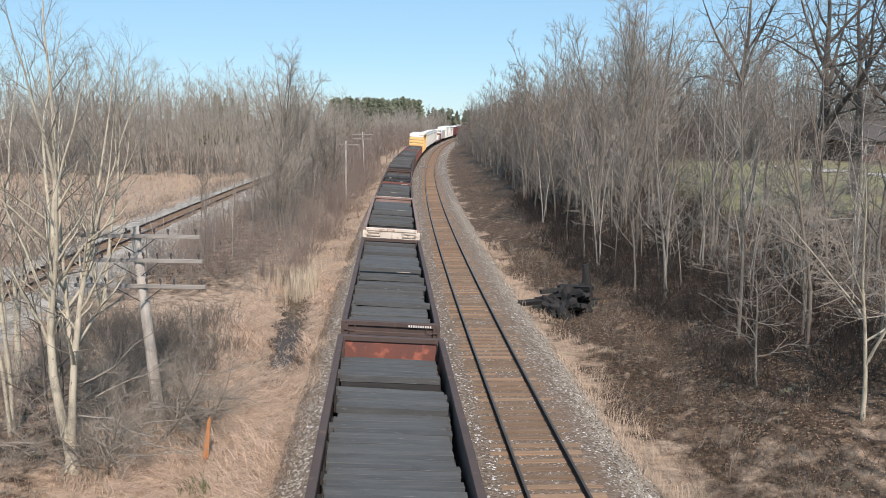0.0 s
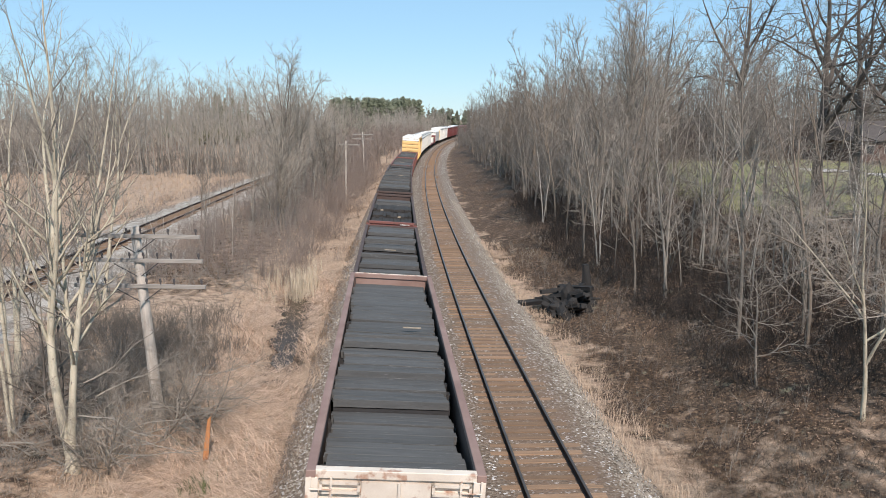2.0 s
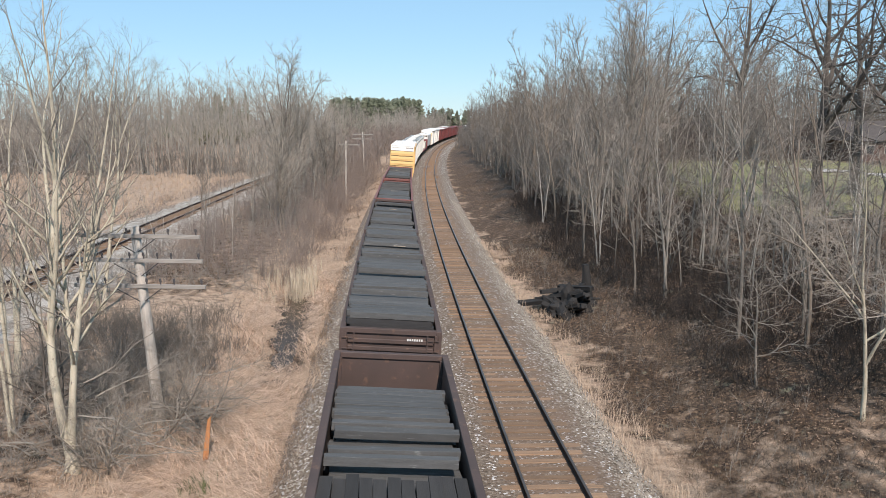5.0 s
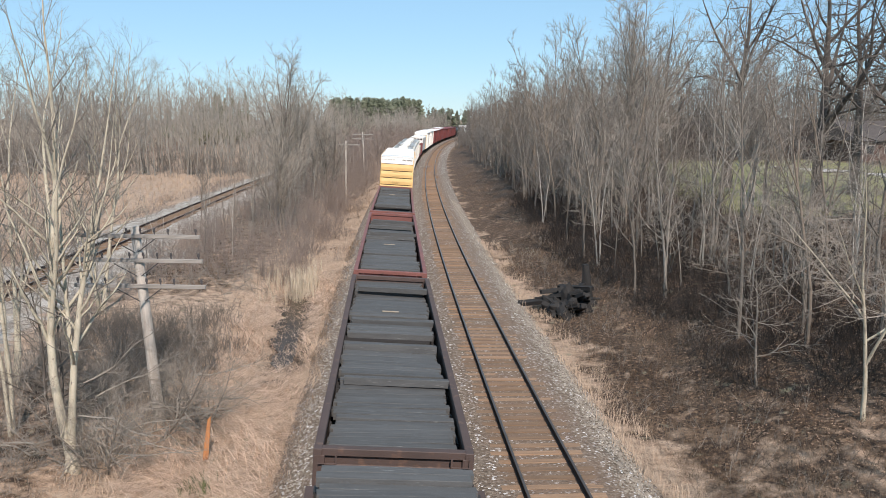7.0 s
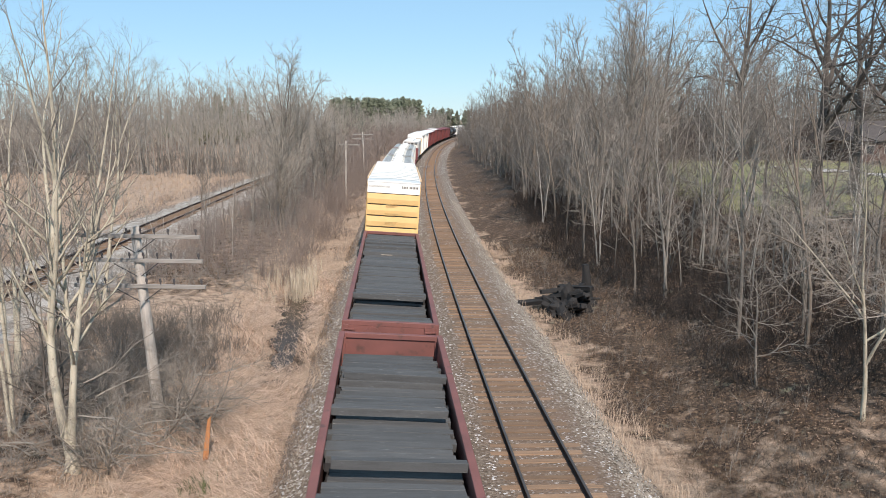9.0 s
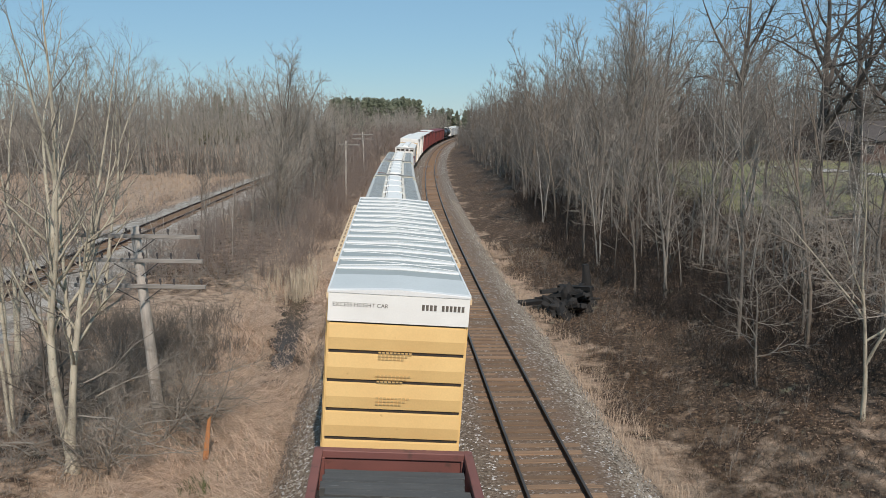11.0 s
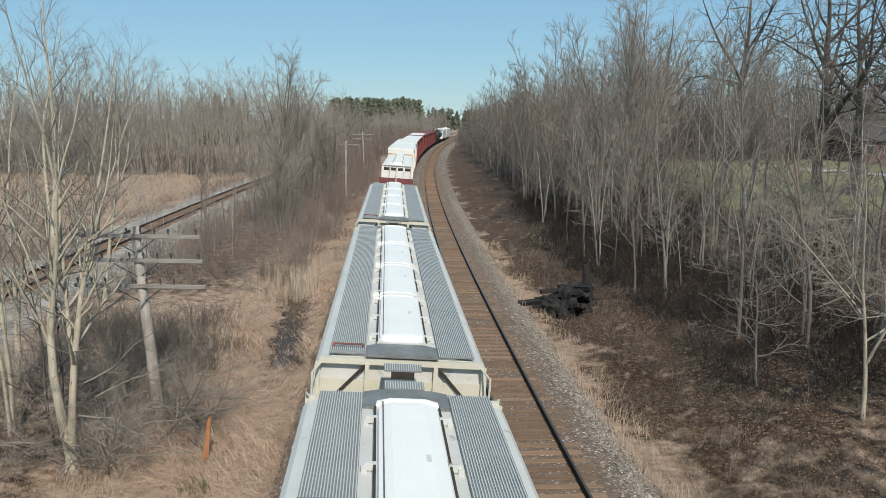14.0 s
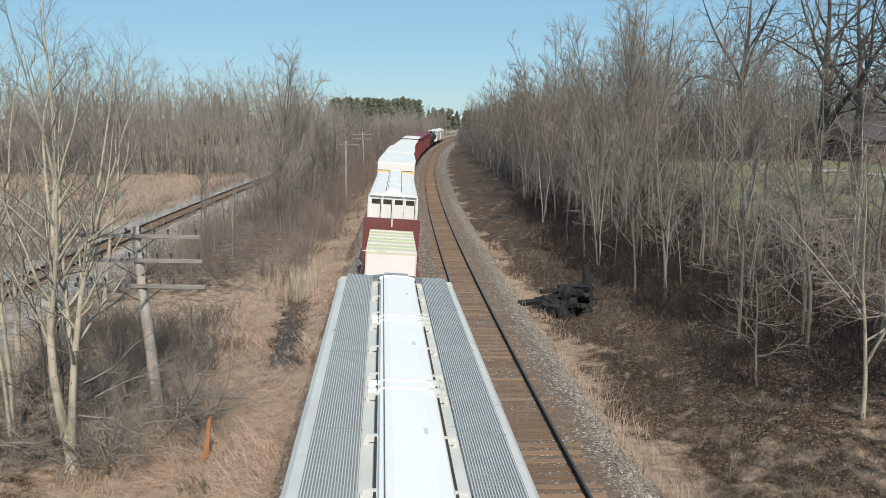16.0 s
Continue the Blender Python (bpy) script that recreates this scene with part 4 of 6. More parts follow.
boxcar(178.85, 198.7, 5.22, yellow_paint, yellow_paint, galv, "tall yellow boxcar with white band and galvanised roof", detailed=True)


def hopper(front, rear, top, body_m, label, detailed=True, hatch_m=None, walk=True, half=1.58):
    L = rear - front
    car = cars_thing("hopper_car", label, "covered hopper", "covered hoppers of the train", front, rear)
    W = half
    yb0, yb1 = -L / 2 + 0.75, L / 2 - 0.75
    eave = top - 0.2
    outline = [(-W, 1.35), (W, 1.35), (W, eave - 0.25), (W - 0.02, eave), (W - 0.10, eave + 0.09), (W - 0.32, top - 0.03), (W - 0.7, top), (-W + 0.7, top), (-W + 0.32, top - 0.03), (-W + 0.10, eave + 0.09), (-W + 0.02, eave), (-W, eave - 0.25)]
    bm = bmesh.new()
    prism(bm, outline, yb0, yb1)
    part("body", bm, body_m, car)
    # hopper bays below and the inclined ends
    for c in (-L * 0.25, 0.0, L * 0.25):
        bm = bmesh.new()
        v = [bm.verts.new(p) for p in ((-W + 0.05, c - L * 0.11, 1.36), (W - 0.05, c - L * 0.11, 1.36), (W - 0.05, c + L * 0.11, 1.36), (-W + 0.05, c + L * 0.11, 1.36),
                                       (-0.5, c - 0.4, 0.5), (0.5, c - 0.4, 0.5), (0.5, c + 0.4, 0.5), (-0.5, c + 0.4, 0.5))]
        for f in ((0, 1, 2, 3), (4, 5, 6, 7), (0, 1, 5, 4), (1, 2, 6, 5), (2, 3, 7, 6), (3, 0, 4, 7)):
            bm.faces.new([v[i] for i in f])
        part("hopper_bay", bm, body_m, car)
    for e in (-1, 1):
        y = e * (L / 2 - 0.75)
        bm = bmesh.new()
        a = [bm.verts.new(p) for p in ((-W + 0.06, y + e * 0.02, eave - 0.25), (W - 0.06, y + e * 0.02, eave - 0.25), (W - 0.06, y + e * 0.02, 2.6), (-W + 0.06, y + e * 0.02, 2.6))]
        bm.faces.new(a)
        r = bmesh.ops.extrude_face_region(bm, geom=list(bm.faces))
        bmesh.ops.translate(bm, verts=[g for g in r["geom"] if isinstance(g, bmesh.types.BMVert)], vec=(0, e * 0.03, 0))
        part("end_sheet", bm, cream_paint if detailed else body_m, car, "cream painted end sheet" if detailed else "white painted end sheet")
        bm = bmesh.new()
        box(bm, -W + 0.02, W - 0.02, y, y + e * 0.72, 1.15, 1.32)
        part("end_platform", bm, body_m, car)
        for x in (-W + 0.08, -0.62, 0.62, W - 0.08):
            bm = bmesh.new()
            box(bm, x - 0.04, x + 0.04, y + e * 0.05, y + e * 0.14, 1.3, eave + 0.08)
            part("end_post", bm, cream_paint if detailed else body_m, car)
        bm = bmesh.new()
        box(bm, -W + 0.1, W - 0.1, y + e * 0.02, y + e * 0.13, eave + 0.06, eave + 0.16)
        part("end_beam", bm, cream_paint if detailed else body_m, car)
        if not detailed:
            for x in (-1.02, -0.36, 0.36, 1.02):
                # no hole is cut: a black plate gives the opening's inner shade
                bm = bmesh.new()
                box(bm, x - 0.25, x + 0.25, y + e * 0.05, y + e * 0.07, eave - 0.42, eave - 0.14)
                part("end_opening", bm, black_steel, car, "black plate for the shade in an opening under the roof edge")
                bm = bmesh.new()
                box(bm, x + 0.27, x + 0.31, y + e * 0.05, y + e * 0.12, 2.6, eave - 0.1)
                part("end_stile", bm, black_steel, car)
        for sx in (-1, 1) if detailed else ():
            bm = bmesh.new()
            rod(bm, (sx * (W - 0.08), y + e * 0.1, eave - 0.9), (sx * 0.65, y + e * 0.1, eave + 0.05), 0.028, 6)
            part("end_brace", bm, black_steel, car)
            bm = bmesh.new()
            rod(bm, (sx * (W - 0.02), y + e * 0.55, eave + 0.02), (sx * (W - 0.02), y + e * 0.55, eave - 1.4), 0.02, 6)
            rod(bm, (sx * (W - 0.02), y + e * 0.55, eave + 0.02), (sx * (W - 0.2), y - e * 0.1, eave + 0.1), 0.02, 6)
            part("grab_iron", bm, cream_paint, car)
    if walk:
        # running boards: bright bars along the car over a darker grid, with cross platforms at the ends
        for sx in (-1, 1):
            bm = bmesh.new()
            box(bm, sx * 0.66, sx * 1.315, yb0 - 0.05, yb1 + 0.05, top + 0.02, top + 0.045)
            rb = part("running_board", bm, grating, car, "galvanised grating running board")
            if detailed:
                for i in range(18):
                    x = 0.668 + i * 0.0362
                    bm = bmesh.new()
                    box(bm, sx * x, sx * (x + 0.013), yb0 - 0.05, yb1 + 0.05, top + 0.045, top + 0.062)
                    part("bar", bm, grate_bar, rb)
                for i in range(1, 5):
                    y = yb0 + (yb1 - yb0) * i / 5
                    bm = bmesh.new()
                    box(bm, sx * 0.655, sx * 1.32, y - 0.007, y + 0.007, top + 0.046, top + 0.063)
                    part("joint_strip", bm, grating, rb)
        for e in (-1, 1):
            bm = bmesh.new()
            plate = bmesh.new()
            prism(plate, [(-0.655, top + 0.004), (0.655, top + 0.004), (0.655, top + 0.03), (0.42, top + 0.075), (-0.42, top + 0.075), (-0.655, top + 0.03)], *sorted((e * (L / 2 - 1.27), e * (L / 2 - 0.62))))
            part("tread_plate", plate, tread_plate, car, "dark patterned tread plate")
            box(bm, -0.32, 0.32, e * (L / 2 - 0.34), e * (L / 2 + 0.02), top - 0.035, top - 0.005)
            ep = part("cross_platform", bm, grating, car, "galvanised grating end platform")
            if detailed:
                for i in range(16):
                    x = -0.31 + i * 0.04
                    bm = bmesh.new()
                    box(bm, x, x + 0.016, e * (L / 2 - 0.34), e * (L / 2 + 0.02), top - 0.006, top + 0.01)
                    part("bar", bm, grate_bar, ep)
            bm = bmesh.new()
            box(bm, -0.2, 0.2, e * (L / 2 + 0.02), e * (L / 2 + 0.03), top - 0.16, top - 0.03)
            part("platform_edge", bm, black_steel, car)
    if walk and detailed:
        bm = bmesh.new()
        rod(bm, (-1.26, yb0 + 0.25, top + 0.12), (-0.72, yb0 + 0.25, top + 0.12), 0.02, 8)
        for x in (-1.26, -0.72):
            rod(bm, (x, yb0 + 0.25, top + 0.06), (x, yb0 + 0.25, top + 0.13), 0.02, 8)
        part("hand_grab", bm, orange_rust, car, "rusty hand grab over the running board")
    # the long trough hatch with four covers, straps and hinges
    hm = hatch_m or hatch_white
    bm = bmesh.new()
    box(bm, -0.46, 0.46, yb0 + 0.55, yb1 - 0.55, top - 0.02, top + 0.09)
    part("hatch_coaming", bm, body_m, car)
    n = 4
    seg = (yb1 - yb0 - 1.2) / n
    for i in range(n):
        a = yb0 + 0.6 + seg * i
        bm = bmesh.new()
        vs = []
        a0, a1 = a + 0.015, a + seg - 0.015
        prof = [(-0.44, top + 0.09), (-0.42, top + 0.15), (-0.25, top + 0.20), (0.25, top + 0.20), (0.42, top + 0.15), (0.44, top + 0.09)]
        prism(bm, prof, a0 + (0.22 if i == 0 else 0), a1 - (0.22 if i == n - 1 else 0))
        for e, on in ((0, i == 0), (1, i == n - 1)):
            if on:
                y0, y1 = (a0 + 0.22, a0) if e == 0 else (a1 - 0.22, a1)
                va = [bm.verts.new((x, y0, z)) for x, z in prof]
                for step in (0.35, 0.65, 0.88, 1.0):
                    k = math.sqrt(1 - (step * 0.9) ** 2)
                    vb = [bm.verts.new((x * (0.45 + 0.55 * k), y0 + (y1 - y0) * step, top + 0.09 + (z - top - 0.09) * (0.4 + 0.6 * k))) for x, z in prof]
                    for j in range(len(prof) - 1):
                        bm.faces.new((va[j], va[j + 1], vb[j + 1], vb[j]))
                    va = vb
                bm.faces.new(va)
        cover = part("hatch_cover", bm, hm, car, "white hinged trough hatch cover")
        bm = bmesh.new()
        prism(bm, [(-0.47, top + 0.08), (0.47, top + 0.08), (0.45, top + 0.165), (0.26, top + 0.215), (-0.26, top + 0.215), (-0.45, top + 0.165)], a + seg - 0.05, a + seg + 0.0)
        part("strap", bm, hm, cover)
        bm = bmesh.new()
        box(bm, -0.37, -0.352, a0 + (0.2 if i == 0 else 0), a1, top + 0.165, top + 0.180)
        part("hinge_ridge", bm, dark_mark, cover)
        # black strips draw the shadow line in the gap along each cover
        for sx in (-1, 1):
            bm = bmesh.new()
            box(bm, sx * 0.452, sx * 0.485, a0, a1, top + 0.085, top + 0.10)
            part("gasket", bm, black_steel, cover)
        if detailed:
            if i < n - 1:
                bm = bmesh.new()
                prism(bm, [(-0.47, top + 0.08), (0.47, top + 0.08), (0.45, top + 0.165), (0.26, top + 0.218), (-0.26, top + 0.218), (-0.45, top + 0.165)], a + seg - 0.42, a + seg - 0.37)
                part("strap", bm, hm, cover)
                for y in (a + seg - 0.395, a + seg - 0.025):
                    bm = bmesh.new()
                    box(bm, -0.60, -0.47, y - 0.05, y + 0.05, top + 0.0, top + 0.16)
                    part("hinge_block", bm, hm, cover)
                    bm = bmesh.new()
                    box(bm, 0.30, 0.56, y - 0.03, y + 0.03, top + 0.12, top + 0.20)
                    box(bm, 0.52, 0.58, y - 0.05, y + 0.05, top + 0.0, top + 0.20)
                    part("clamp", bm, grey_paint, cover)
            for q in (0.12, 0.5, 0.88):
                for sx in (-1, 1):
                    bm = bmesh.new()
                    y = a + seg * q
                    box(bm, sx * 0.44, sx * 0.60, y - 0.025, y + 0.025, top + 0.02, top + 0.12)
                    box(bm, sx * 0.56, sx * 0.63, y - 0.06, y + 0.06, top + 0.0, top + 0.08)
                    part("hinge" if sx < 0 else "latch", bm, grey_paint, cover)
            bm = bmesh.new()
            box(bm, 0.16, 0.22, a + seg * 0.47, a + seg * 0.52, top + 0.2005, top + 0.203)
            part("stencil_bars", bm, grey_paint, cover)
    if detailed:
        for sx in (-1, 1):
            for i in range(10):
                y = yb0 + 0.8 + (yb1 - yb0 - 1.6) * i / 9
                bm = bmesh.new()
                box(bm, sx * (W - 0.01), sx * (W + 0.05), y - 0.05, y + 0.05, 1.4, eave - 0.3)
                part("side_post", bm, body_m, car)
    add_trucks(car, L)
    return car


HL = "grey covered hopper with white trough hatches and grating walkways"
hopper(200.3, 218.7, 4.72, grey_paint, HL)
hopper(219.3, 237.2, 4.72, grey_paint, HL)
hopper(238.3, 257.2, 4.72, grey_paint, HL)


def bulkhead_flat(front, rear):
    L = rear - front
    car = cars_thing("bulkhead_flatcar", "maroon bulkhead flat car with a high end wall", "flat car", "", front, rear)
    bm = bmesh.new()
    box(bm, -1.5, 1.5, -L / 2 + 0.05, L / 2 - 0.05, 0.9, 1.15)
    part("deck", bm, maroon, car)
    bm = bmesh.new()
    box(bm, -1.6, 1.6, L / 2 - 0.75, L / 2 - 0.45, 1.15, 3.3)
    part("bulkhead", bm, maroon, car)
    bm = bmesh.new()
    box(bm, -0.04, 0.04, L / 2 - 0.78, L / 2 - 0.75, 2.85, 3.32)
    part("bulkhead_strip", bm, white_mark, car, "white vertical strip")
    for sx in (-1, 1):
        bm = bmesh.new()
        box(bm, sx * 1.35, sx * 1.6, L / 2 - 2.3, L / 2 - 0.75, 1.15, 1.4)
        part("stake_pocket", bm, maroon, car)
    bm = bmesh.new()
    box(bm, -1.6, -1.3, L / 2 - 0.9, L / 2 - 0.8, 1.2, 1.45)
    part("corner_plate", bm, white_mark, car)
    add_trucks(car, L)
    return car


bulkhead_flat(258.4, 280.4)


def cream_box(front, rear, place0, place1):
    """A ribbed cream container near the bulkhead; place0, place1: its ends along the car."""
    L = rear - front
    th = cars_thing("container", "cream steel container with pale green roof ribs", "container", "", front, rear)
    a, b = place0 - (front + rear) / 2, place1 - (front + rear) / 2
    bm = bmesh.new()
    box(bm, -1.22, 1.22, a, b, 1.15, 2.68)
    part("shell", bm, cream_paint, th, bevel=0.02)
    for i in range(7):
        y = a + 0.35 + (b - a - 0.7) * i / 6
        bm = bmesh.new()
        box(bm, -1.2, 1.2, y - 0.14, y + 0.14, 2.68, 2.74)
        part("roof_rib", bm, pale_green if i % 2 else cream_paint, th)
    bm = bmesh.new()
    box(bm, -1.15, 1.15, a - 0.03, a, 1.25, 2.55)
    part("end_door", bm, white_paint, th)


cream_box(258.4, 280.4, 272.2, 279.3)
hopper(281.4, 301.2, 4.48, white_paint, "white covered hopper with posts on its open end", detailed=False, walk=False, half=1.5)
boxcar(303.0, 322.0, 5.18, white_paint, yellow_paint, white_paint, "white boxcar with a yellow end and white roof", ribs=False)
boxcar(323.4, 342.3, 5.18, white_paint, white_paint, white_paint, "pale boxcar with a white roof", ribs=False)
boxcar(343.8, 361.6, 4.9, red_paint, red_paint, white_paint, "red boxcar with a white roof", ribs=False, upper=red_paint)
boxcar(363.1, 381.0, 4.9, red_paint, red_paint, white_paint, "red boxcar with a white roof", ribs=False, upper=red_paint)
boxcar(382.5, 400.4, 5.1, red_paint, red_paint, white_paint, "red boxcar with a white roof", ribs=False, upper=red_paint)
boxcar(401.9, 419.8, 4.7, red_paint, red_paint, red_paint, "weathered red boxcar with a red roof", ribs=False, upper=red_paint)
boxcar(421.3, 439.2, 4.7, red_paint, red_paint, red_paint, "weathered red boxcar with a red roof", ribs=False, upper=red_paint)
boxcar(440.7, 458.6, 4.7, red_paint, red_paint, red_paint, "weathered red boxcar with a red roof", ribs=False, upper=red_paint)


def tank(front, rear, shell, label):
    L = rear - front
    car = cars_thing("tank_car", label, "tank car", "tank cars of the train", front, rear)
    bm = bmesh.new()
    vs = rod(bm, (0, -L / 2 + 0.9, 2.75), (0, L / 2 - 0.9, 2.75), 1.5, 28)
    for e in (-1, 1):
        bmesh.ops.create_uvsphere(bm, u_segments=24, v_segments=10, radius=1.5, matrix=Matrix.Translation((0, e * (L / 2 - 0.9), 2.75)) @ Matrix.Diagonal((1, 0.35, 1, 1)))
    part("shell", bm, shell, car, smooth=True)
    bm = bmesh.new()
    rod(bm, (0, 0, 4.2), (0, 0, 4.65), 0.45, 16)
    part("dome", bm, shell, car)
    bm = bmesh.new()
    box(bm, -1.1, 1.1, -1.4, 1.4, 4.12, 4.17)
    for sx in (-1, 1):
        rod(bm, (sx * 1.1, -1.4, 4.95), (sx * 1.1, 1.4, 4.95), 0.03, 6)
        for y in (-1.4, 0, 1.4):
            rod(bm, (sx * 1.1, y, 4.15), (sx * 1.1, y, 4.95), 0.03, 6)
    part("platform", bm, shell, car)
    bm = bmesh.new()
    box(bm, -1.4, 1.4, -L / 2, L / 2, 0.95, 1.15)
    part("frame", bm, black_steel, car)
    add_trucks(car, L)


tank(460.0, 476.0, tank_black, "black tank car with railed dome platform")
tank(477.5, 493.5, tank_black, "black tank car with railed dome platform")
hopper(495.0, 513.0, 4.6, white_paint, "white covered hopper behind the tank cars", detailed=False, walk=False)
hopper(514.5, 532.5, 4.6, white_paint, "white covered hopper behind the tank cars", detailed=False, walk=False)


def motions():
    """The whole train comes down the line towards the bridge at one steady speed."""
    for thing, middle, half in TRAIN:
        rows = []
        for i in range(33):
            t = i * 0.5
            c = middle - SPEED * t
            a, b = on_line(c - half), on_line(c + half)
            d = b - a
            m = (a + b) / 2
            rows.append((t, Matrix.Translation(m) @ Matrix.Rotation(-math.atan2(d.x, d.y), 4, "Z") @ Matrix.Rotation(CANT, 4, "Y")))
        walk(thing, rows)


# ---------- trees ----------
def tree_data(seed, height, r, stems=1, lean=0.06, crown_from=0.3, boughs=26, sub=8, twigs=5, angle=(32, 55), twig_r=0.006, up=0.05, bough_len=0.26,
              wander=0.07, leans=None, straighten=0.02, forks=0, fork_at=0.35, fork_out=0.32, side=0.45):
    """Trunk and crown meshes. A stem parts into leaders; these bear boughs, the boughs branches, and the branches straight twigs."""
    rng = random.Random(seed)
    tv, tf, cv, cf = [], [], [], []

    def off_axis(d, az, deg):
        u = d.orthogonal().normalized()
        v = d.cross(u)
        a = radians(deg)
        return d * math.cos(a) + (u * math.cos(az) + v * math.sin(az)) * math.sin(a)

    for st in range(stems):
        a = 6.28 * st / stems + rng.uniform(-0.5, 0.5)
        tilt = lean * rng.uniform(0.7, 1.3)
        way = Vector((*leans[st], 1)) if leans else Vector((math.cos(a) * tilt, math.sin(a) * tilt, 1))
        h = height * (1 if st == 0 else rng.uniform(0.75, 0.98))
        rr = r * (1 if st == 0 else rng.uniform(0.65, 0.95))
        base = Vector((0, 0, -0.25)) if st == 0 else Vector((math.cos(a) * r * 1.7, math.sin(a) * r * 1.7, -0.25))
        pts, rad = limb(rng, base, way, h, rr, 0.01, 14, 0.045, straighten)
        rad = [rr * 1.1 * (1 - i / 14.4) ** 1.1 + 0.004 for i in range(15)]
        rad[0] *= 1.35
        tube(tv, tf, pts, rad, 8 if r > 0.08 else 5)
        axes = [(pts, rad, crown_from, h)]
        for k in range(forks):
            f = fork_at + 0.34 * (k + rng.random()) / forks
            p, pr, pd = at_along(pts, rad, f)
            fl = h * (1 - f) * rng.uniform(0.72, 0.98)
            az = a + k * 2.4 + rng.uniform(-0.5, 0.5)
            fp, fr = limb(rng, p, pd + Vector((math.cos(az), math.sin(az), 0)) * fork_out, fl, pr * 0.7, 0.01, 9, 0.07, 0.045)
            fr = [pr * 0.72 * (1 - i / 9.3) ** 1.05 + 0.004 for i in range(10)]
            tube(tv, tf, fp, fr, 6 if r > 0.08 else 4)
            axes.append((fp, fr, 0.12, fl))
        total = sum(x[3] * (1 - x[2]) for x in axes)
        for ax, ar, c0, ah in axes:
            nb = max(3, round(boughs * ah * (1 - c0) / total))
            az = rng.uniform(0, 6.28)
            for b in range(nb):
                f = c0 + (0.97 - c0) * (b + rng.random() * 0.9) / nb
                p, pr, pd = at_along(ax, ar, f)
                az += 2.4 + rng.uniform(-0.6, 0.6)
                g = (f - c0) / (1 - c0)
                bl = height * bough_len * (1.0 - 0.72 * g) * rng.uniform(0.6, 1.2) * (1 if ax is pts else 0.8) + 0.35
                way = off_axis(pd, az, rng.uniform(*angle))
                b0 = max(min(pr * 0.6, 0.13 if r > 0.25 else 0.06), twig_r * 1.7)
                heavy = b0 > 0.03
                bp, br = limb(rng, p, way, bl, b0, max(twig_r * 0.8, b0 * 0.28), 6 if heavy else 4, wander, up)
                tube(tv if heavy else cv, tf if heavy else cf, bp, br, 4 if heavy else 3, True)
                turn = rng.uniform(0, 6.28)
                for s in range(sub):
                    e = 0.15 + 0.82 * (s + rng.random()) / sub
                    q, qr, qd = at_along(bp, br, min(e, 0.98))
                    turn += math.pi + rng.uniform(-0.9, 0.9)
                    sl = bl * side * (1.15 - 0.75 * e) * rng.uniform(0.6, 1.3) + 0.15
                    sp, sr = limb(rng, q, off_axis(qd, turn, rng.uniform(28, 58)) + Vector((0, 0, up * 2)), sl, max(qr * 0.62, twig_r), twig_r * 0.55, 2, wander, up)
                    tube(cv, cf, sp, sr, 3, True)
                    spin = rng.uniform(0, 6.28)
                    for w in range(twigs):
                        x, xr, xd = at_along(sp, sr, 0.15 + 0.8 * (w + rng.random()) / twigs)
                        spin += math.pi + rng.uniform(-0.8, 0.8)
                        tw = off_axis(xd, spin, rng.uniform(25, 50)) + Vector((0, 0, up * 2))
                        tube(cv, cf, [x, x + tw.normalized() * (0.14 + sl * rng.uniform(0.25, 0.55))], [min(xr, twig_r) * 0.85, 0], 3, True)
    return (tv, tf), (cv, cf)


def tree(kind, data, bark, twig, label, group=""):
    (tv, tf), (cv, cf) = data
    e = tagged(new(kind), label, "tree", group)
    t = new("trunk", mesh_of("trunk", tv, tf, bark, True))
    t.parent = e
    c = new("crown", mesh_of("crown", cv, cf, twig))
    c.parent = e
    c["label"] = "bare leafless branches and twigs"
    return e


def stand(x, y, turn=0.0, size=1.0, sink=0.05):
    return Matrix.Translation((x, y, ground_at(x, y) - sink)) @ Matrix.Rotation(turn, 4, "Z") @ Matrix.Scale(size, 4)


def put(ob, x, y, turn=0.0, size=1.0):
    ob.matrix_basis = stand(x, y, turn, size)
    return ob


def copy_tree(ob, x, y, turn, size):
    c = copy_thing(ob, Matrix.Identity(4))
    c.matrix_basis = stand(x, y, turn, size)
    return c


def xy(s, off):
    p = on_line(s, off)
    return p.x, p.y


RN = random.Random(77)
# the two-stemmed tree by the ditch, and thin ones round it
put(tree("bare_tree", tree_data(101, 14.6, 0.13, 2, crown_from=0.24, boughs=44, sub=6, twigs=4, angle=(28, 52), twig_r=0.005, up=0.06, bough_len=0.21, wander=0.10, forks=3, fork_at=0.26, fork_out=0.24, leans=((-0.26, 0.02), (0.10, 0.0)), straighten=0.045), bark_pale, twig_pale, "two-stemmed bare tree with pale greenish bark beside the pole"), -10.25, 20.3)
put(tree("bare_tree", tree_data(107, 7.5, 0.06, 2, 0.10, 0.2, 26, 7, 5, (35, 70), 0.005, up=0.02, bough_len=0.24, wander=0.16, forks=1), bark_dark, twig_grey, "dark slim bare tree with crooked branches"), -11.3, 21.4, 1.0)
put(tree("bare_tree", tree_data(103, 12.2, 0.07, 2, 0.07, 0.3, 24, 6, 4, (26, 48), 0.0048, up=0.05, bough_len=0.20, forks=2), bark_pale, twig_pale, "slender pale bare tree by the ditch"), -13.3, 22.6, 2.0)
put(tree("bare_tree", tree_data(105, 13.0, 0.085, 3, 0.09, 0.3, 26, 6, 4, (26, 48), 0.005, up=0.05, bough_len=0.20, forks=2), bark_pale, twig_grey, "slender bare tree beyond the ditch"), -15.3, 26.5, 2.0)
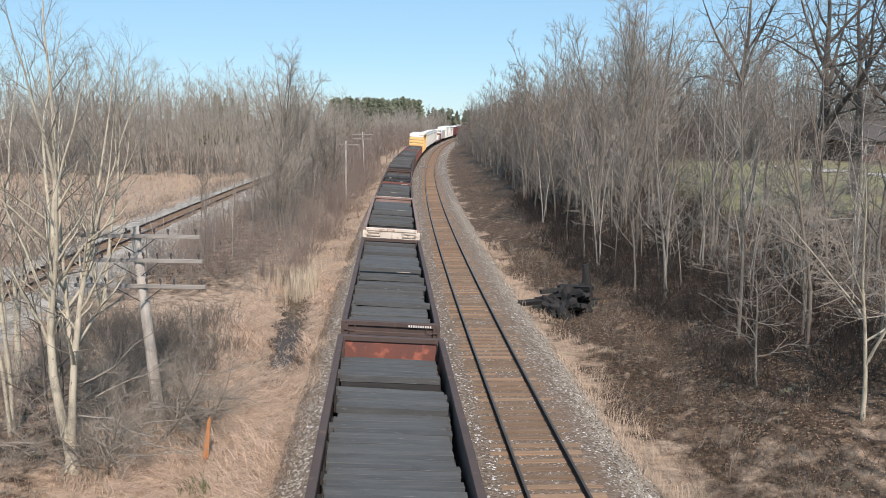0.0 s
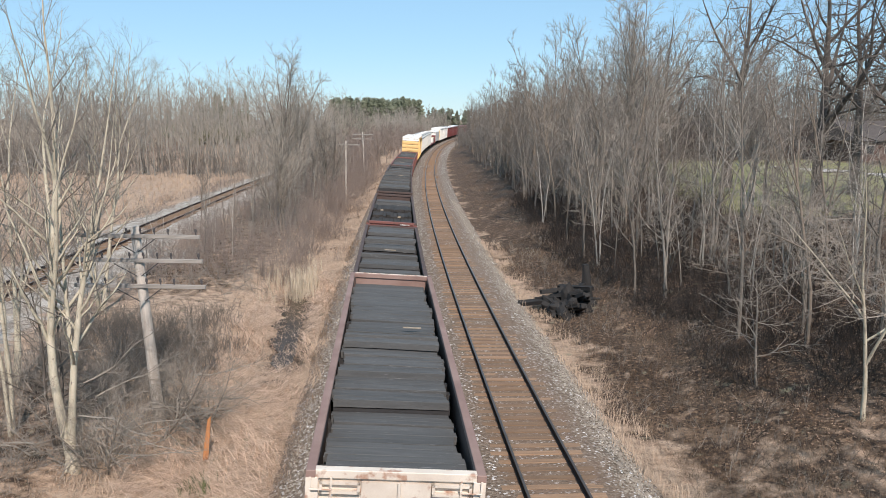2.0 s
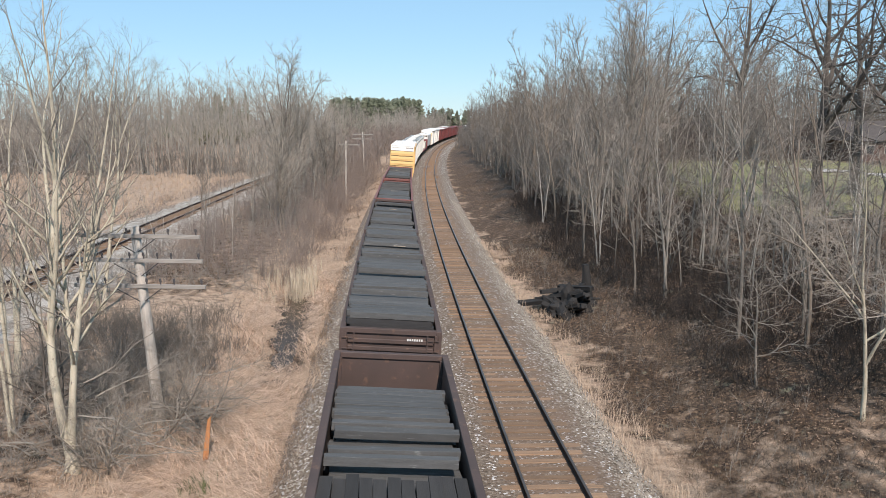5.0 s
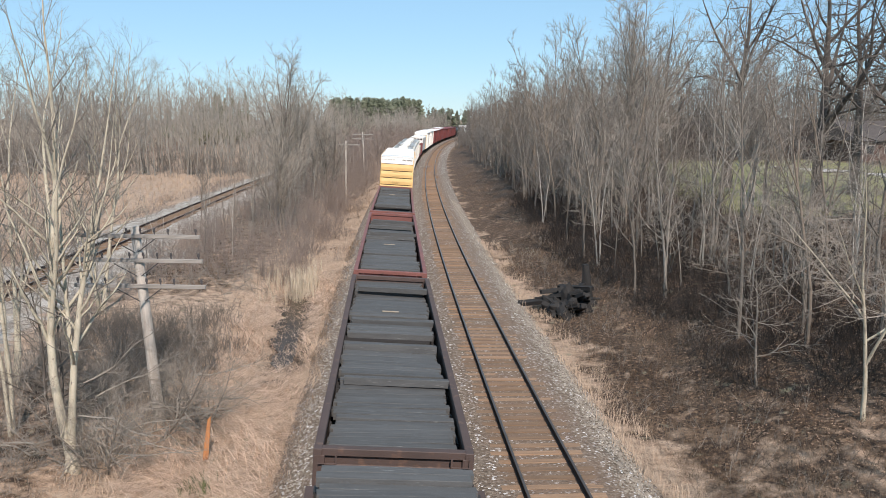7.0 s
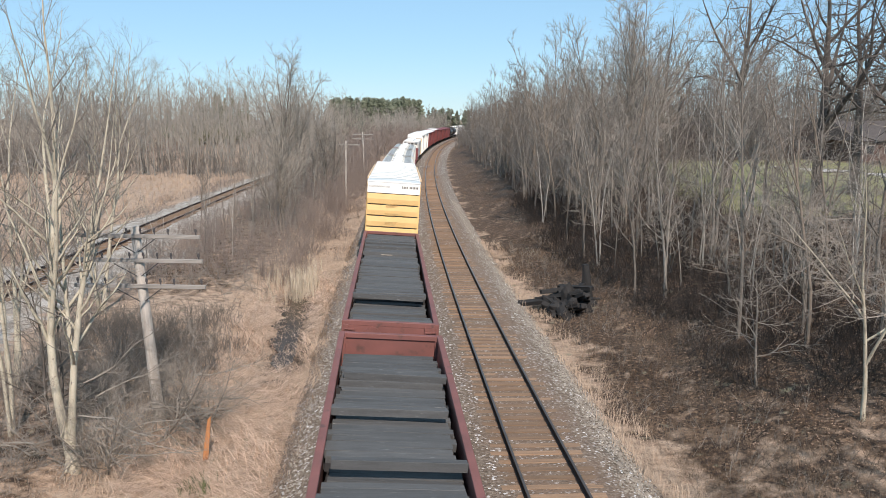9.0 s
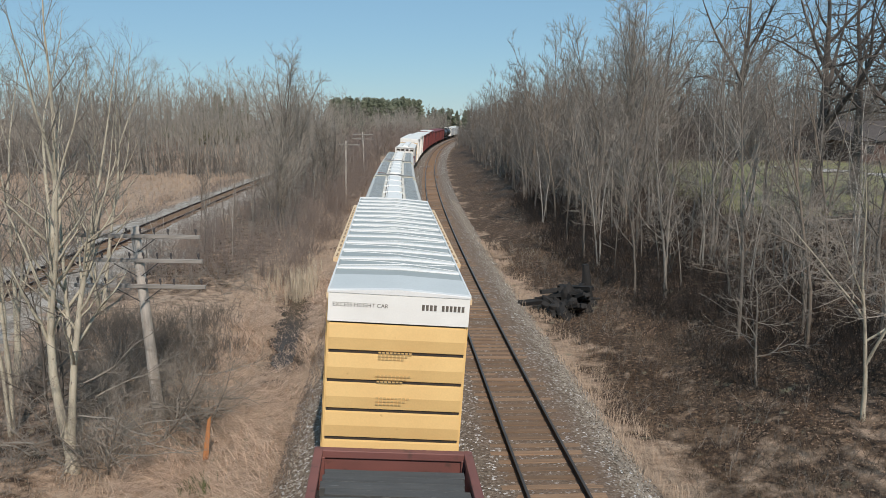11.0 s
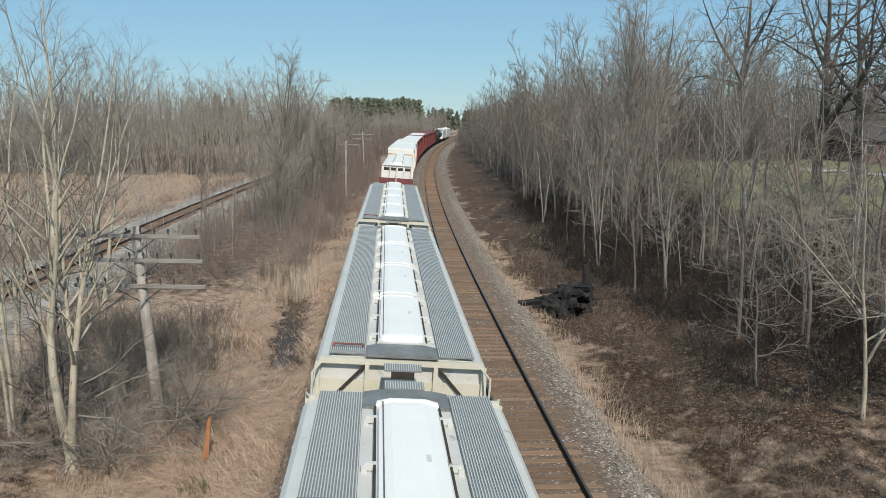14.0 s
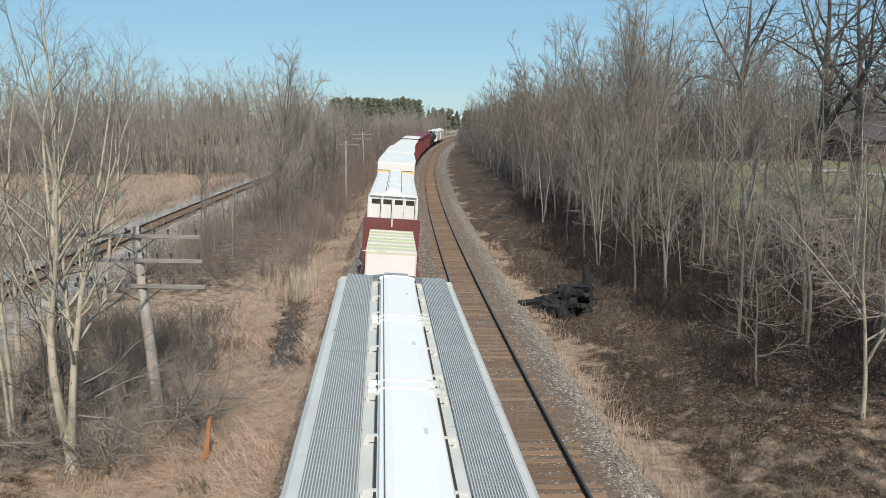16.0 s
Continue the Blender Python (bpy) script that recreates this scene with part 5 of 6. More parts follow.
put(tree("bare_tree", tree_data(108, 14.5, 0.10, 3, 0.08, 0.28, 44, 6, 4, (26, 48), 0.006, up=0.05, bough_len=0.19, forks=3), bark_pale, twig_grey, "upright bare tree with a fan of dark fine branches"), -17.2, 38.0, 0.6)
for sd, x, y, hh in ((104, -9.6, 20.6, 4.2), (106, -8.8, 22.6, 4.0), (110, -7.9, 24.0, 3.2)):
    put(tree("bare_sapling", tree_data(sd, hh, 0.045, 3, 0.5, 0.12, 22, 7, 4, (40, 80), 0.0045, up=-0.01, bough_len=0.34, wander=0.18), bark_ash, twig_pale, "low sprawling bare sapling with grey branches"), x, y, sd * 1.0)

# stock of bare trees for the woods
MID = []
for i in range(8):
    MID.append(tree("bare_tree", tree_data(200 + i, RN.uniform(13, 16.5), RN.uniform(0.06, 0.092), 1 + (i == 1) + (i == 4), 0.05, 0.22, 26, 5, 2, (28, 55), 0.011, bough_len=0.20, up=0.04, wander=0.10, forks=1 + i % 3, fork_at=0.3, fork_out=0.30),
                    (bark_ash, bark_pale_wood, bark_grey)[i % 3], (twig_pale, twig_grey, twig_ash)[i % 3], ("tall bare grey-brown tree in the wood" if i % 3 > 1 else "tall slender bare tree with pale ash-grey bark"), "bare trees of the woods"))
SLIM = []
for i in range(6):
    SLIM.append(tree("bare_sapling", tree_data(240 + i, RN.uniform(8, 11.5), RN.uniform(0.035, 0.055), 1 + (i % 3 == 2), 0.05, 0.22, 15, 5, 2, (30, 65), 0.0095, bough_len=0.18, up=0.02, wander=0.14, forks=i % 2),
                     (bark_pale_wood, bark_ash, bark_white)[i % 3], (twig_pale, twig_ash)[i % 2], "thin pale upright bare sapling among brush", "saplings of the woods"))
FAR = []
for i in range(5):
    FAR.append(tree("bare_tree", tree_data(220 + i, RN.uniform(12, 16), RN.uniform(0.08, 0.11), 1 + i % 2, 0.06, 0.22, 16, 5, 2, (28, 55), 0.018, bough_len=0.21, up=0.04, wander=0.11, forks=1 + i % 2, fork_at=0.3, fork_out=0.30),
                    (bark_ash, bark_grey)[i % 2], (twig_ash, twig_pale, twig_grey)[i % 3], "tall bare grey tree in the wood along the line", "bare trees of the woods"))
SPREAD = []
for i in range(4):
    SPREAD.append(tree("bare_tree", tree_data(290 + i, RN.uniform(4.6, 6.5), RN.uniform(0.05, 0.075), 1 + i % 2, 0.12, 0.25, 16, 7, 4, (55, 88), 0.0072, bough_len=0.48, up=0.012, wander=0.21, forks=2, fork_at=0.25, fork_out=0.7, side=0.5),
                       bark_ash, twig_pale, "low bare tree with wavy pale branches spreading sideways", "spreading trees on the bank"))
CLUMP = tree("bare_tree", tree_data(270, 13.0, 0.10, 6, 0.07, 0.35, 40, 6, 5, (25, 50), 0.008, up=0.06, bough_len=0.18), bark_white, twig_pale, "clump of pale birch-like stems on the bank")
OAKS = [tree("bare_tree", tree_data(260 + k, 22.0, 0.42, 1, 0.03, 0.30, 40, 8, 5, (40, 78), 0.0095, up=0.015, bough_len=0.34, wander=0.20, forks=4, fork_at=0.26, fork_out=0.95, side=0.5), bark_dark, twig_dusk, "large old bare tree with dark heavy limbs", "old trees by the lawn") for k in range(2)]

used = set()


def plant(stock, x, y, size=None):
    k = RN.randrange(len(stock))
    size = size or RN.uniform(0.78, 1.15)
    if id(stock[k]) not in used:
        used.add(id(stock[k]))
        return put(stock[k], x, y, RN.uniform(0, 6.28), size)
    return copy_tree(stock[k], x, y, RN.uniform(0, 6.28), size)


def edge(s):
    """How far from the line the wood on the bank begins."""
    return float(np.interp(s, [16, 30, 40, 50, 62, 97, 133, 200], [15.5, 14.0, 12.6, 11.6, 12.4, 13.8, 13.2, 12.8]))


# edge of the wood along the second track
put(tree("bare_tree", tree_data(280, 8.0, 0.07, 1, 0.01, 0.30, 30, 8, 6, (50, 85), 0.0058, up=0.02, bough_len=0.36, wander=0.19, leans=((-0.17, 0.0),), forks=3, fork_at=0.24, fork_out=0.62), bark_pale, twig_pale, "forked pale-barked bare tree on the bank"), 12.2, 21.3)
for x, y, k, z in ((9.7, 38.2, 3, 0.75), (11.0, 37.4, 1, 0.85), (11.6, 29.5, 0, 0.95), (13.1, 26.9, 5, 0.8), (15.9, 31.5, 2, 0.9), (17.5, 30.8, 6, 0.95),
                   (16.5, 24.0, 7, 0.85), (20.5, 34, 4, 0.9), (14.5, 41, 1, 0.95), (11.6, 46, 6, 0.9), (18.5, 27.0, 3, 0.9), (9.4, 51, 2, 0.8), (12.4, 52, 5, 1.0), (16.0, 46, 0, 1.0)):
    plant([MID[k]], x, y, z)
plant([CLUMP], 19.5, 49.3, 1.0)
for k, x, y, z in ((0, 28.3, 58.4, 0.95), (1, 26.9, 73.5, 1.0), (0, 31.0, 52.0, 0.85), (1, 27.5, 45.0, 0.75), (0, 22.0, 78.0, 0.78), (1, 35.0, 66.0, 0.95), (1, 36.5, 57.0, 0.9)):
    plant([OAKS[k]], x, y, z)
for x, y in ((10.6, 25.0), (13.9, 29.0), (15.2, 26.0), (16.2, 35.0), (12.8, 33.5), (17.8, 37.5), (14.0, 44.0), (19.5, 42.0), (14.6, 22.6), (21.5, 38.0), (17.0, 50.0), (11.0, 56.0), (22.5, 46.0), (13.5, 37.5), (12.3, 41.0)):
    plant(SPREAD, x, y, RN.uniform(0.75, 1.15))
for _ in range(92):
    s = 46 + 165 * RN.random() ** 1.2
    plant(MID if s < 90 else FAR, *xy(s, edge(s) + 0.6 + RN.random() ** 1.3 * 13), RN.uniform(0.72, 1.02))
for _ in range(18):
    s = 84 + 60 * RN.random()
    plant(FAR, *xy(s, edge(s) + 1.5 + RN.random() * 5), RN.uniform(1.05, 1.2))
for _ in range(100):
    s = 30 + 120 * RN.random() ** 1.2
    plant(SLIM, *xy(s, edge(s) + RN.random() * 9), RN.uniform(0.7, 1.15))
# more of the same wood beside the bridge
for x, y in ((18, 13), (21, 6), (24, 12), (20, 18), (26, 18), (24, 0), (16.5, 11.5), (16.8, 15.5), (15.2, 7.5), (17.4, 19.5), (13.6, 9.0), (13.4, 5.0), (18.8, 16.5), (14.4, 18.6), (19.6, 10.5), (10.8, 4.5)):
    plant(MID, x, y, RN.uniform(0.85, 1.1))
# between the train and the siding
BROAD = put(tree("bare_tree", tree_data(281, 17.2, 0.16, 4, 0.26, 0.2, 64, 6, 4, (25, 52), 0.013, up=0.04, bough_len=0.20, wander=0.09, forks=3, fork_at=0.22, fork_out=0.30), bark_ash, twig_beige, "broad bare tree with a dense pale crown beside the siding"), *xy(78, -11.0))
for s, o, a, z in ((64, -9.2, 2.6, 0.55), (88, -8.0, 4.4, 0.75), (100, -12.0, 5.2, 0.8)):
    copy_tree(BROAD, *xy(s, o), a, z)
copy_tree(BROAD, *xy(62, 19.0), 2.0, 1.1)
copy_tree(BROAD, *xy(76, 24.0), 4.0, 1.1)
plant([MID[4]], *xy(70, -12.6), 0.8)
plant([MID[7]], *xy(84, -9.0), 0.85)
for _ in range(52):
    s = 58 + 160 * RN.random() ** 1.1
    plant(MID if s < 85 else FAR, *xy(s, -7.6 - RN.random() * 9), RN.uniform(0.35, 0.6) if s < 110 else RN.uniform(0.5, 0.85))
for _ in range(34):
    s = 46 + 80 * RN.random()
    plant(SLIM, *xy(s, -7.0 - RN.random() * 9), RN.uniform(0.4, 0.75))
# thin trees beyond the near ones, by the siding
for s, o in ((30, -16.5), (36, -15.5), (27, -15.6), (46, -28), (58, -37), (34, -27)):
    plant(SLIM, *xy(s, o), RN.uniform(0.8, 1.1))


# far woods: many thin trees in one mesh for each side
def far_wood(name, label, spots, seed, h0, h1, twig):
    rng = random.Random(seed)
    v, f = [], []
    for x, y in spots:
        h = rng.uniform(h0, h1)
        d = math.hypot(x, y)
        t = 0.008 + d * 0.00011
        g = ground_at(x, y)
        pts, rad = limb(rng, Vector((x, y, g - 0.2)), Vector((rng.gauss(0, 0.05), rng.gauss(0, 0.05), 1)), h, 0.10 + t, t, 3, 0.04, 0.02)
        tube(v, f, pts, rad, 3, True)
        for b in range(14):
            q = rng.uniform(0.2, 0.98)
            p, pr, pd = at_along(pts, rad, q)
            az = rng.uniform(0, 6.28)
            bl = h * 0.32 * (1.15 - q) * rng.uniform(0.7, 1.3) + 0.5
            bp, br = limb(rng, p, Vector((math.cos(az) * 0.7, math.sin(az) * 0.7, rng.uniform(0.4, 1))), bl, max(t * 1.2, pr * 0.4), t * 0.8, 2, 0.12, 0.08)
            tube(v, f, bp, br, 3, True)
            for w in range(3):
                e, er, ed = at_along(bp, br, rng.uniform(0.3, 1))
                tw = (ed + Vector((rng.gauss(0, 0.5), rng.gauss(0, 0.5), rng.gauss(0.2, 0.4)))).normalized()
                tube(v, f, [e, e + tw * bl * rng.uniform(0.3, 0.7)], [t * 0.95, 0], 3, True)
    return tagged(new(name, mesh_of(name, v, f, twig)), label, "woods", kind="stuff")


r2 = random.Random(9)
spots = [xy(s, o) for s, o in ((130 + 160 * r2.random() ** 1.9, -25 - 95 * r2.random()) for _ in range(480))]
far_wood("far_woods", "distant grey-brown leafless woods beyond the siding", spots, 1, 13, 20, twig_beige)
spots = [xy(s, o) for s, o in ((150 + 220 * r2.random(), 13 + 58 * r2.random() ** 1.3) for _ in range(330))]
far_wood("far_woods", "distant grey-brown leafless woods beside the line", spots, 2, 10, 15, twig_ash)
spots = [xy(s, o) for s, o in ((112 + 60 * r2.random(), 26 + 70 * r2.random()) for _ in range(300))]
far_wood("far_woods", "grey leafless trees behind the lawn", spots, 3, 11, 19, twig_ash)
spots = [xy(s, o) for s, o in ((260 + 160 * r2.random(), -7 - 30 * r2.random()) for _ in range(160))]
far_wood("far_woods", "distant leafless woods at the bend of the line", spots, 4, 9, 14, twig_beige)
spots = [xy(s, o) for s, o in ((330 + 150 * r2.random(), -80 + 160 * r2.random()) for _ in range(110))]
far_wood("far_woods", "distant leafless woods beyond the bend", spots, 5, 10, 16, twig_grey)


spots = [xy(s, o) for s, o in ((105 + 200 * r2.random(), -5.8 - 12 * r2.random()) for _ in range(300))]
far_wood("far_woods", "low leafless thicket between the line and the siding", spots, 6, 4, 8, twig_red)
spots = [xy(s, o) for s, o in ((s, edge(s) + 8 * r2.random()) for s in (70 + 200 * r2.random() for _ in range(240)))]
far_wood("far_woods", "low leafless thicket along the wooded bank", spots, 7, 4, 9, twig_ash)


spots = [xy(s, o) for s, o in ((172 + 90 * r2.random(), 40 + 115 * r2.random()) for _ in range(170))]
far_wood("far_woods", "distant brown leafless woods behind the lawn", spots, 8, 12, 18, twig_ash)
spots = [xy(s, o) for s, o in ((240 + 110 * r2.random(), -40 - 140 * r2.random()) for _ in range(130))]
far_wood("far_woods", "distant brown leafless woods behind the clearing", spots, 9, 13, 19, twig_beige)


spots = [xy(s, o) for s, o in ((235 + 190 * r2.random(), 8.4 + 6 * r2.random()) for _ in range(150))]
far_wood("far_woods", "low leafless brush at the inside of the bend", spots, 10, 3, 8, twig_ash)


# ---------- brush: thickets of fine stems ----------
def thicket(name, label, spots, seed, h0, h1, stems, twig, rad=0.9, t=0.007, lean=0.36, segs=2, bend=0.14, rise=0.03, side=5):
    rng = random.Random(seed)
    v, f = [], []
    for x, y in spots:
        g = ground_at(x, y)
        size = rng.uniform(h0, h1)
        tt = t + math.hypot(x, y) * 0.00005
        for _ in range(stems):
            p = Vector((x + rng.gauss(0, rad * 0.4), y + rng.gauss(0, rad * 0.4), g - 0.05))
            w = Vector((rng.gauss(0, lean), rng.gauss(0, lean), 1))
            pts, rr = limb(rng, p, w, size * rng.uniform(0.6, 1.1), tt * 1.3, tt * 0.6, segs, bend, rise)
            tube(v, f, pts, rr, 3, True)
            for k in range(side):
                e, er, ed = at_along(pts, rr, rng.uniform(0.25, 0.95))
                tw = (ed + Vector((rng.gauss(0, 0.5), rng.gauss(0, 0.5), rng.gauss(0.15, 0.4)))).normalized()
                tube(v, f, [e, e + tw * size * rng.uniform(0.2, 0.45)], [tt * 0.85, 0], 3, True)
    return tagged(new(name, mesh_of(name, v, f, twig)), label, "brush", kind="stuff")


def many(n, s0, s1, o0, o1, seed, p=1.0):
    r = random.Random(seed)
    return [xy(s0 + (s1 - s0) * r.random() ** p, o0 + (o1 - o0) * r.random()) for _ in range(n)]


def along(n, s0, s1, a, b, seed, p=1.0):
    """Spots behind the edge of the wood on the bank."""
    r = random.Random(seed)
    return [xy(s, edge(s) + a + (b - a) * r.random()) for s in (s0 + (s1 - s0) * r.random() ** p for _ in range(n))]


thicket("brush", "dense reddish-brown leafless brush beside the line", many(220, 45, 150, -5.2, -16, 31, 1.3), 41, 1.6, 3.6, 14, twig_red, t=0.006)
thicket("brush", "grey leafless brush under the bare trees by the pole", many(70, 20, 36, -8.0, -12.5, 32), 42, 0.8, 2.3, 10, twig_grey, t=0.0045)
thicket("brush", "dark tangled brush on the wooded bank", along(360, 24, 110, 0.3, 13, 33, 1.2), 43, 0.8, 2.6, 12, twig_shaded, t=0.0065)
thicket("brush", "tall pale thicket at the edge of the wood", along(80, 62, 120, 1.0, 12, 36, 1.3), 46, 3.0, 6.0, 10, twig_ash, rad=1.2, t=0.0055)
thicket("bramble", "arching grey leafless branches between the line and the siding", many(80, 42, 100, -7, -15, 57, 1.1), 57, 1.6, 3.2, 6, twig_pale, rad=1.3, t=0.006, lean=0.75, segs=5, bend=0.26, rise=-0.03, side=9)
thicket("bramble", "tangled pale branches round the pole", many(28, 19, 32, -8.0, -11.5, 58), 58, 1.4, 3.0, 5, twig_pale, rad=1.0, t=0.0045, lean=0.9, segs=5, bend=0.26, rise=-0.04, side=9)
# the dark colour of this brush carries the shade at the wood's foot
thicket("brush", "low brush along the edge of the wood, toned dark for shade", along(240, 30, 84, -0.8, 3.2, 75), 75, 0.5, 1.7, 15, twig_shaded, rad=1.0, t=0.0065, lean=0.5)
thicket("brush", "tall grey thicket within the wood", along(150, 72, 135, 3, 18, 37, 1.2), 47, 3.5, 7.0, 9, twig_grey, rad=1.4, t=0.006)
thicket("brush", "dry weeds and brush in the gravel by the siding", many(140, 24, 110, -18.5, -13, 61), 61, 0.5, 1.6, 7, twig_red, rad=1.0, t=0.005)
thicket("brush", "dry weeds beyond the siding track", many(140, 30, 120, -27, -23, 62), 62, 0.5, 1.4, 7, twig_red, rad=1.0, t=0.006)
thicket("brush", "reddish brush along the edge of the clearing", many(36, 36, 62, -48, -27, 34), 44, 0.8, 2.0, 10, twig_red)
thicket("brush", "grey thicket at the foot of the far wood", many(230, 126, 146, -110, -24, 38), 48, 3.0, 6.5, 10, twig_grey, rad=1.6, t=0.008)
thicket("brush", "grey thicket behind the lawn", many(170, 110, 140, 26, 92, 39), 49, 4.0, 10.0, 10, twig_shaded, rad=1.6, t=0.008)
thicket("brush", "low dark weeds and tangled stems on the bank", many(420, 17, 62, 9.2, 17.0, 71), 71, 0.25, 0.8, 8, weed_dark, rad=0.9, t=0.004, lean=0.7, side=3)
thicket("brush", "dark tangled brush round the foot of the pole", many(60, 23.8, 34, -10.2, -6.6, 73), 73, 0.6, 1.6, 11, twig_grey, rad=0.8, t=0.0042, lean=0.5)
thicket("brush", "tall reddish brush round the far poles", many(70, 62, 124, -8.0, -4.8, 80), 80, 2.0, 4.2, 10, twig_red, rad=1.0, t=0.007)
# added brush whose dark colour stands for the shade under the trees
thicket("brush", "low brush under the trees on the bank, toned dark for shade", many(150, 22, 36, 11.8, 18.5, 81), 81, 0.4, 1.3, 14, twig_shaded, rad=0.9, t=0.0055, lean=0.5)
thicket("brush", "dark brush before the lawn", along(120, 38, 72, 4, 13, 79), 79, 0.8, 2.2, 12, twig_shaded, rad=1.0, t=0.0065)
thicket("brush", "low reddish brush between the ditch and the line", many(150, 52, 160, -7.0, -3.6, 78, 1.2), 78, 0.5, 1.5, 12, twig_red, rad=0.9, t=0.006)
thicket("brush", "dense grey-brown brush behind the pole", many(110, 25, 37, -13.5, -6.9, 76), 76, 0.7, 1.9, 13, twig_grey, rad=0.9, t=0.0045, lean=0.45)
thicket("brush", "dry standing weed stems on the bank", many(260, 14, 42, 8.4, 14.5, 77), 77, 0.25, 0.75, 5, twig_grey, rad=0.8, t=0.0036, lean=0.3, side=3)
thicket("brush", "low dry stems at the foot of the bank", many(120, 17, 60, 8.2, 13.0, 35), 45, 0.4, 1.1, 4, twig_pale, rad=0.6, t=0.004)


def leaves(name, label, n, s0, s1, o0, o1, seed, material):
    """Single fallen leaves, each a small bent blade."""
    rng = np.random.default_rng(seed)
    s = s0 + (s1 - s0) * rng.random(n) ** 1.3
    o = o0 + (o1 - o0) * rng.random(n)
    px, py, pa = np.interp(s, S, PX), np.interp(s, S, PY), np.interp(s, S, TH)
    x, y = px + o * np.cos(pa), py - o * np.sin(pa)
    z = ground_z(x, y) + 0.045
    v, f = [], []
    for i in range(n):
        a, r, h = rng.uniform(0, 6.28), rng.uniform(0.022, 0.055), rng.uniform(-0.02, 0.03)
        c, d = math.cos(a) * r, math.sin(a) * r
        k = len(v)
        v += [(x[i] - c, y[i] - d, z[i]), (x[i] + d * 0.6, y[i] - c * 0.6, z[i] + h), (x[i] + c, y[i] + d, z[i] + 0.02), (x[i] - d * 0.6, y[i] + c * 0.6, z[i] + h)]
        f += [(k, k + 1, k + 2), (k, k + 2, k + 3)]
    return tagged(new(name, mesh_of(name, v, f, material)), label, "leaves", kind="stuff")


leaves("fallen_leaves", "pale dry fallen leaves on the wooded bank", 7000, 13, 40, 10.5, 20, 1, leaf_mat)
leaves("fallen_leaves", "dry fallen leaves under the trees by the pole", 2500, 14, 36, -14, -6.5, 2, leaf_mat)


# ---------- fallen and low boughs beside the near tree ----------
def fallen_bough(x, y, z, way, length, seed):
    rng = random.Random(seed)
    v, f = [], []
    pts, rad = limb(rng, Vector((0, 0, z)), Vector(way), length, 0.028, 0.008, 9, 0.15, -0.012)
    tube(v, f, pts, rad, 5, True)
    limb_mesh = mesh_of("bough", v, f, bark_pale_wood)
    v, f = [], []
    for _ in range(14):
        e, er, ed = at_along(pts, rad, rng.uniform(0.2, 0.95))
        sp, sr = limb(rng, e, ed + Vector((rng.gauss(0, 0.6), rng.gauss(0, 0.6), rng.gauss(0.2, 0.4))), length * rng.uniform(0.12, 0.35), er * 0.6, 0.004, 3, 0.15, 0.0)
        tube(v, f, sp, sr, 3, True)
        for _ in range(3):
            q, qr, qd = at_along(sp, sr, rng.uniform(0.3, 0.9))
            w = (qd + Vector((rng.gauss(0, 0.6), rng.gauss(0, 0.6), rng.gauss(0, 0.4)))).normalized()
            tube(v, f, [q, q + w * rng.uniform(0.15, 0.5)], [0.005, 0], 3, True)
    e = tagged(new("fallen_bough"), "pale bare bough sprawling over dead grass", "branch", "low boughs by the pole")
    o = new("bough", limb_mesh)
    o.parent = e
    o = tagged(new("twig_mass", mesh_of("twig_mass", v, f, twig_pale)), kind="stuff")
    o.parent = e
    e.matrix_basis = stand(x, y)


for i, (x, y, z, w, ln) in enumerate(((-10.0, 20.5, 1.3, (1, 0.25, 0.25), 3.2), (-9.9, 20.7, 0.9, (1, 0.5, 0.12), 3.4), (-9.6, 20.8, 0.5, (1, 0.1, 0.1), 3.0), (-9.9, 21.0, 2.0, (1, 0.6, 0.5), 3.3),
                                      (-11.6, 20.5, 0.3, (-0.6, -0.2, 0.6), 2.2), (-8.9, 21.6, 0.3, (0.9, -0.2, 0.15), 2.4), (-9.3, 22.4, 0.3, (0.9, 0.2, 0.3), 2.6), (-10.4, 20.3, 0.15, (-1, 0.1, 0.35), 2.2),
                                      (-10.1, 20.4, 1.7, (1, -0.1, 0.05), 2.8), (-10.0, 20.6, 2.6, (0.9, 0.3, 0.35), 3.0), (-9.2, 23.0, 0.9, (1, 0.2, 0.12), 3.0), (-8.6, 24.5, 0.8, (1, 0.3, 0.05), 2.8), (-8.8, 26.0, 1.1, (1, 0.1, 0.1), 2.8), (-11.2, 20.0, 0.9, (-0.8, 0.1, 0.2), 2.4))):
    fallen_bough(x, y, z, w, ln, 500 + i)


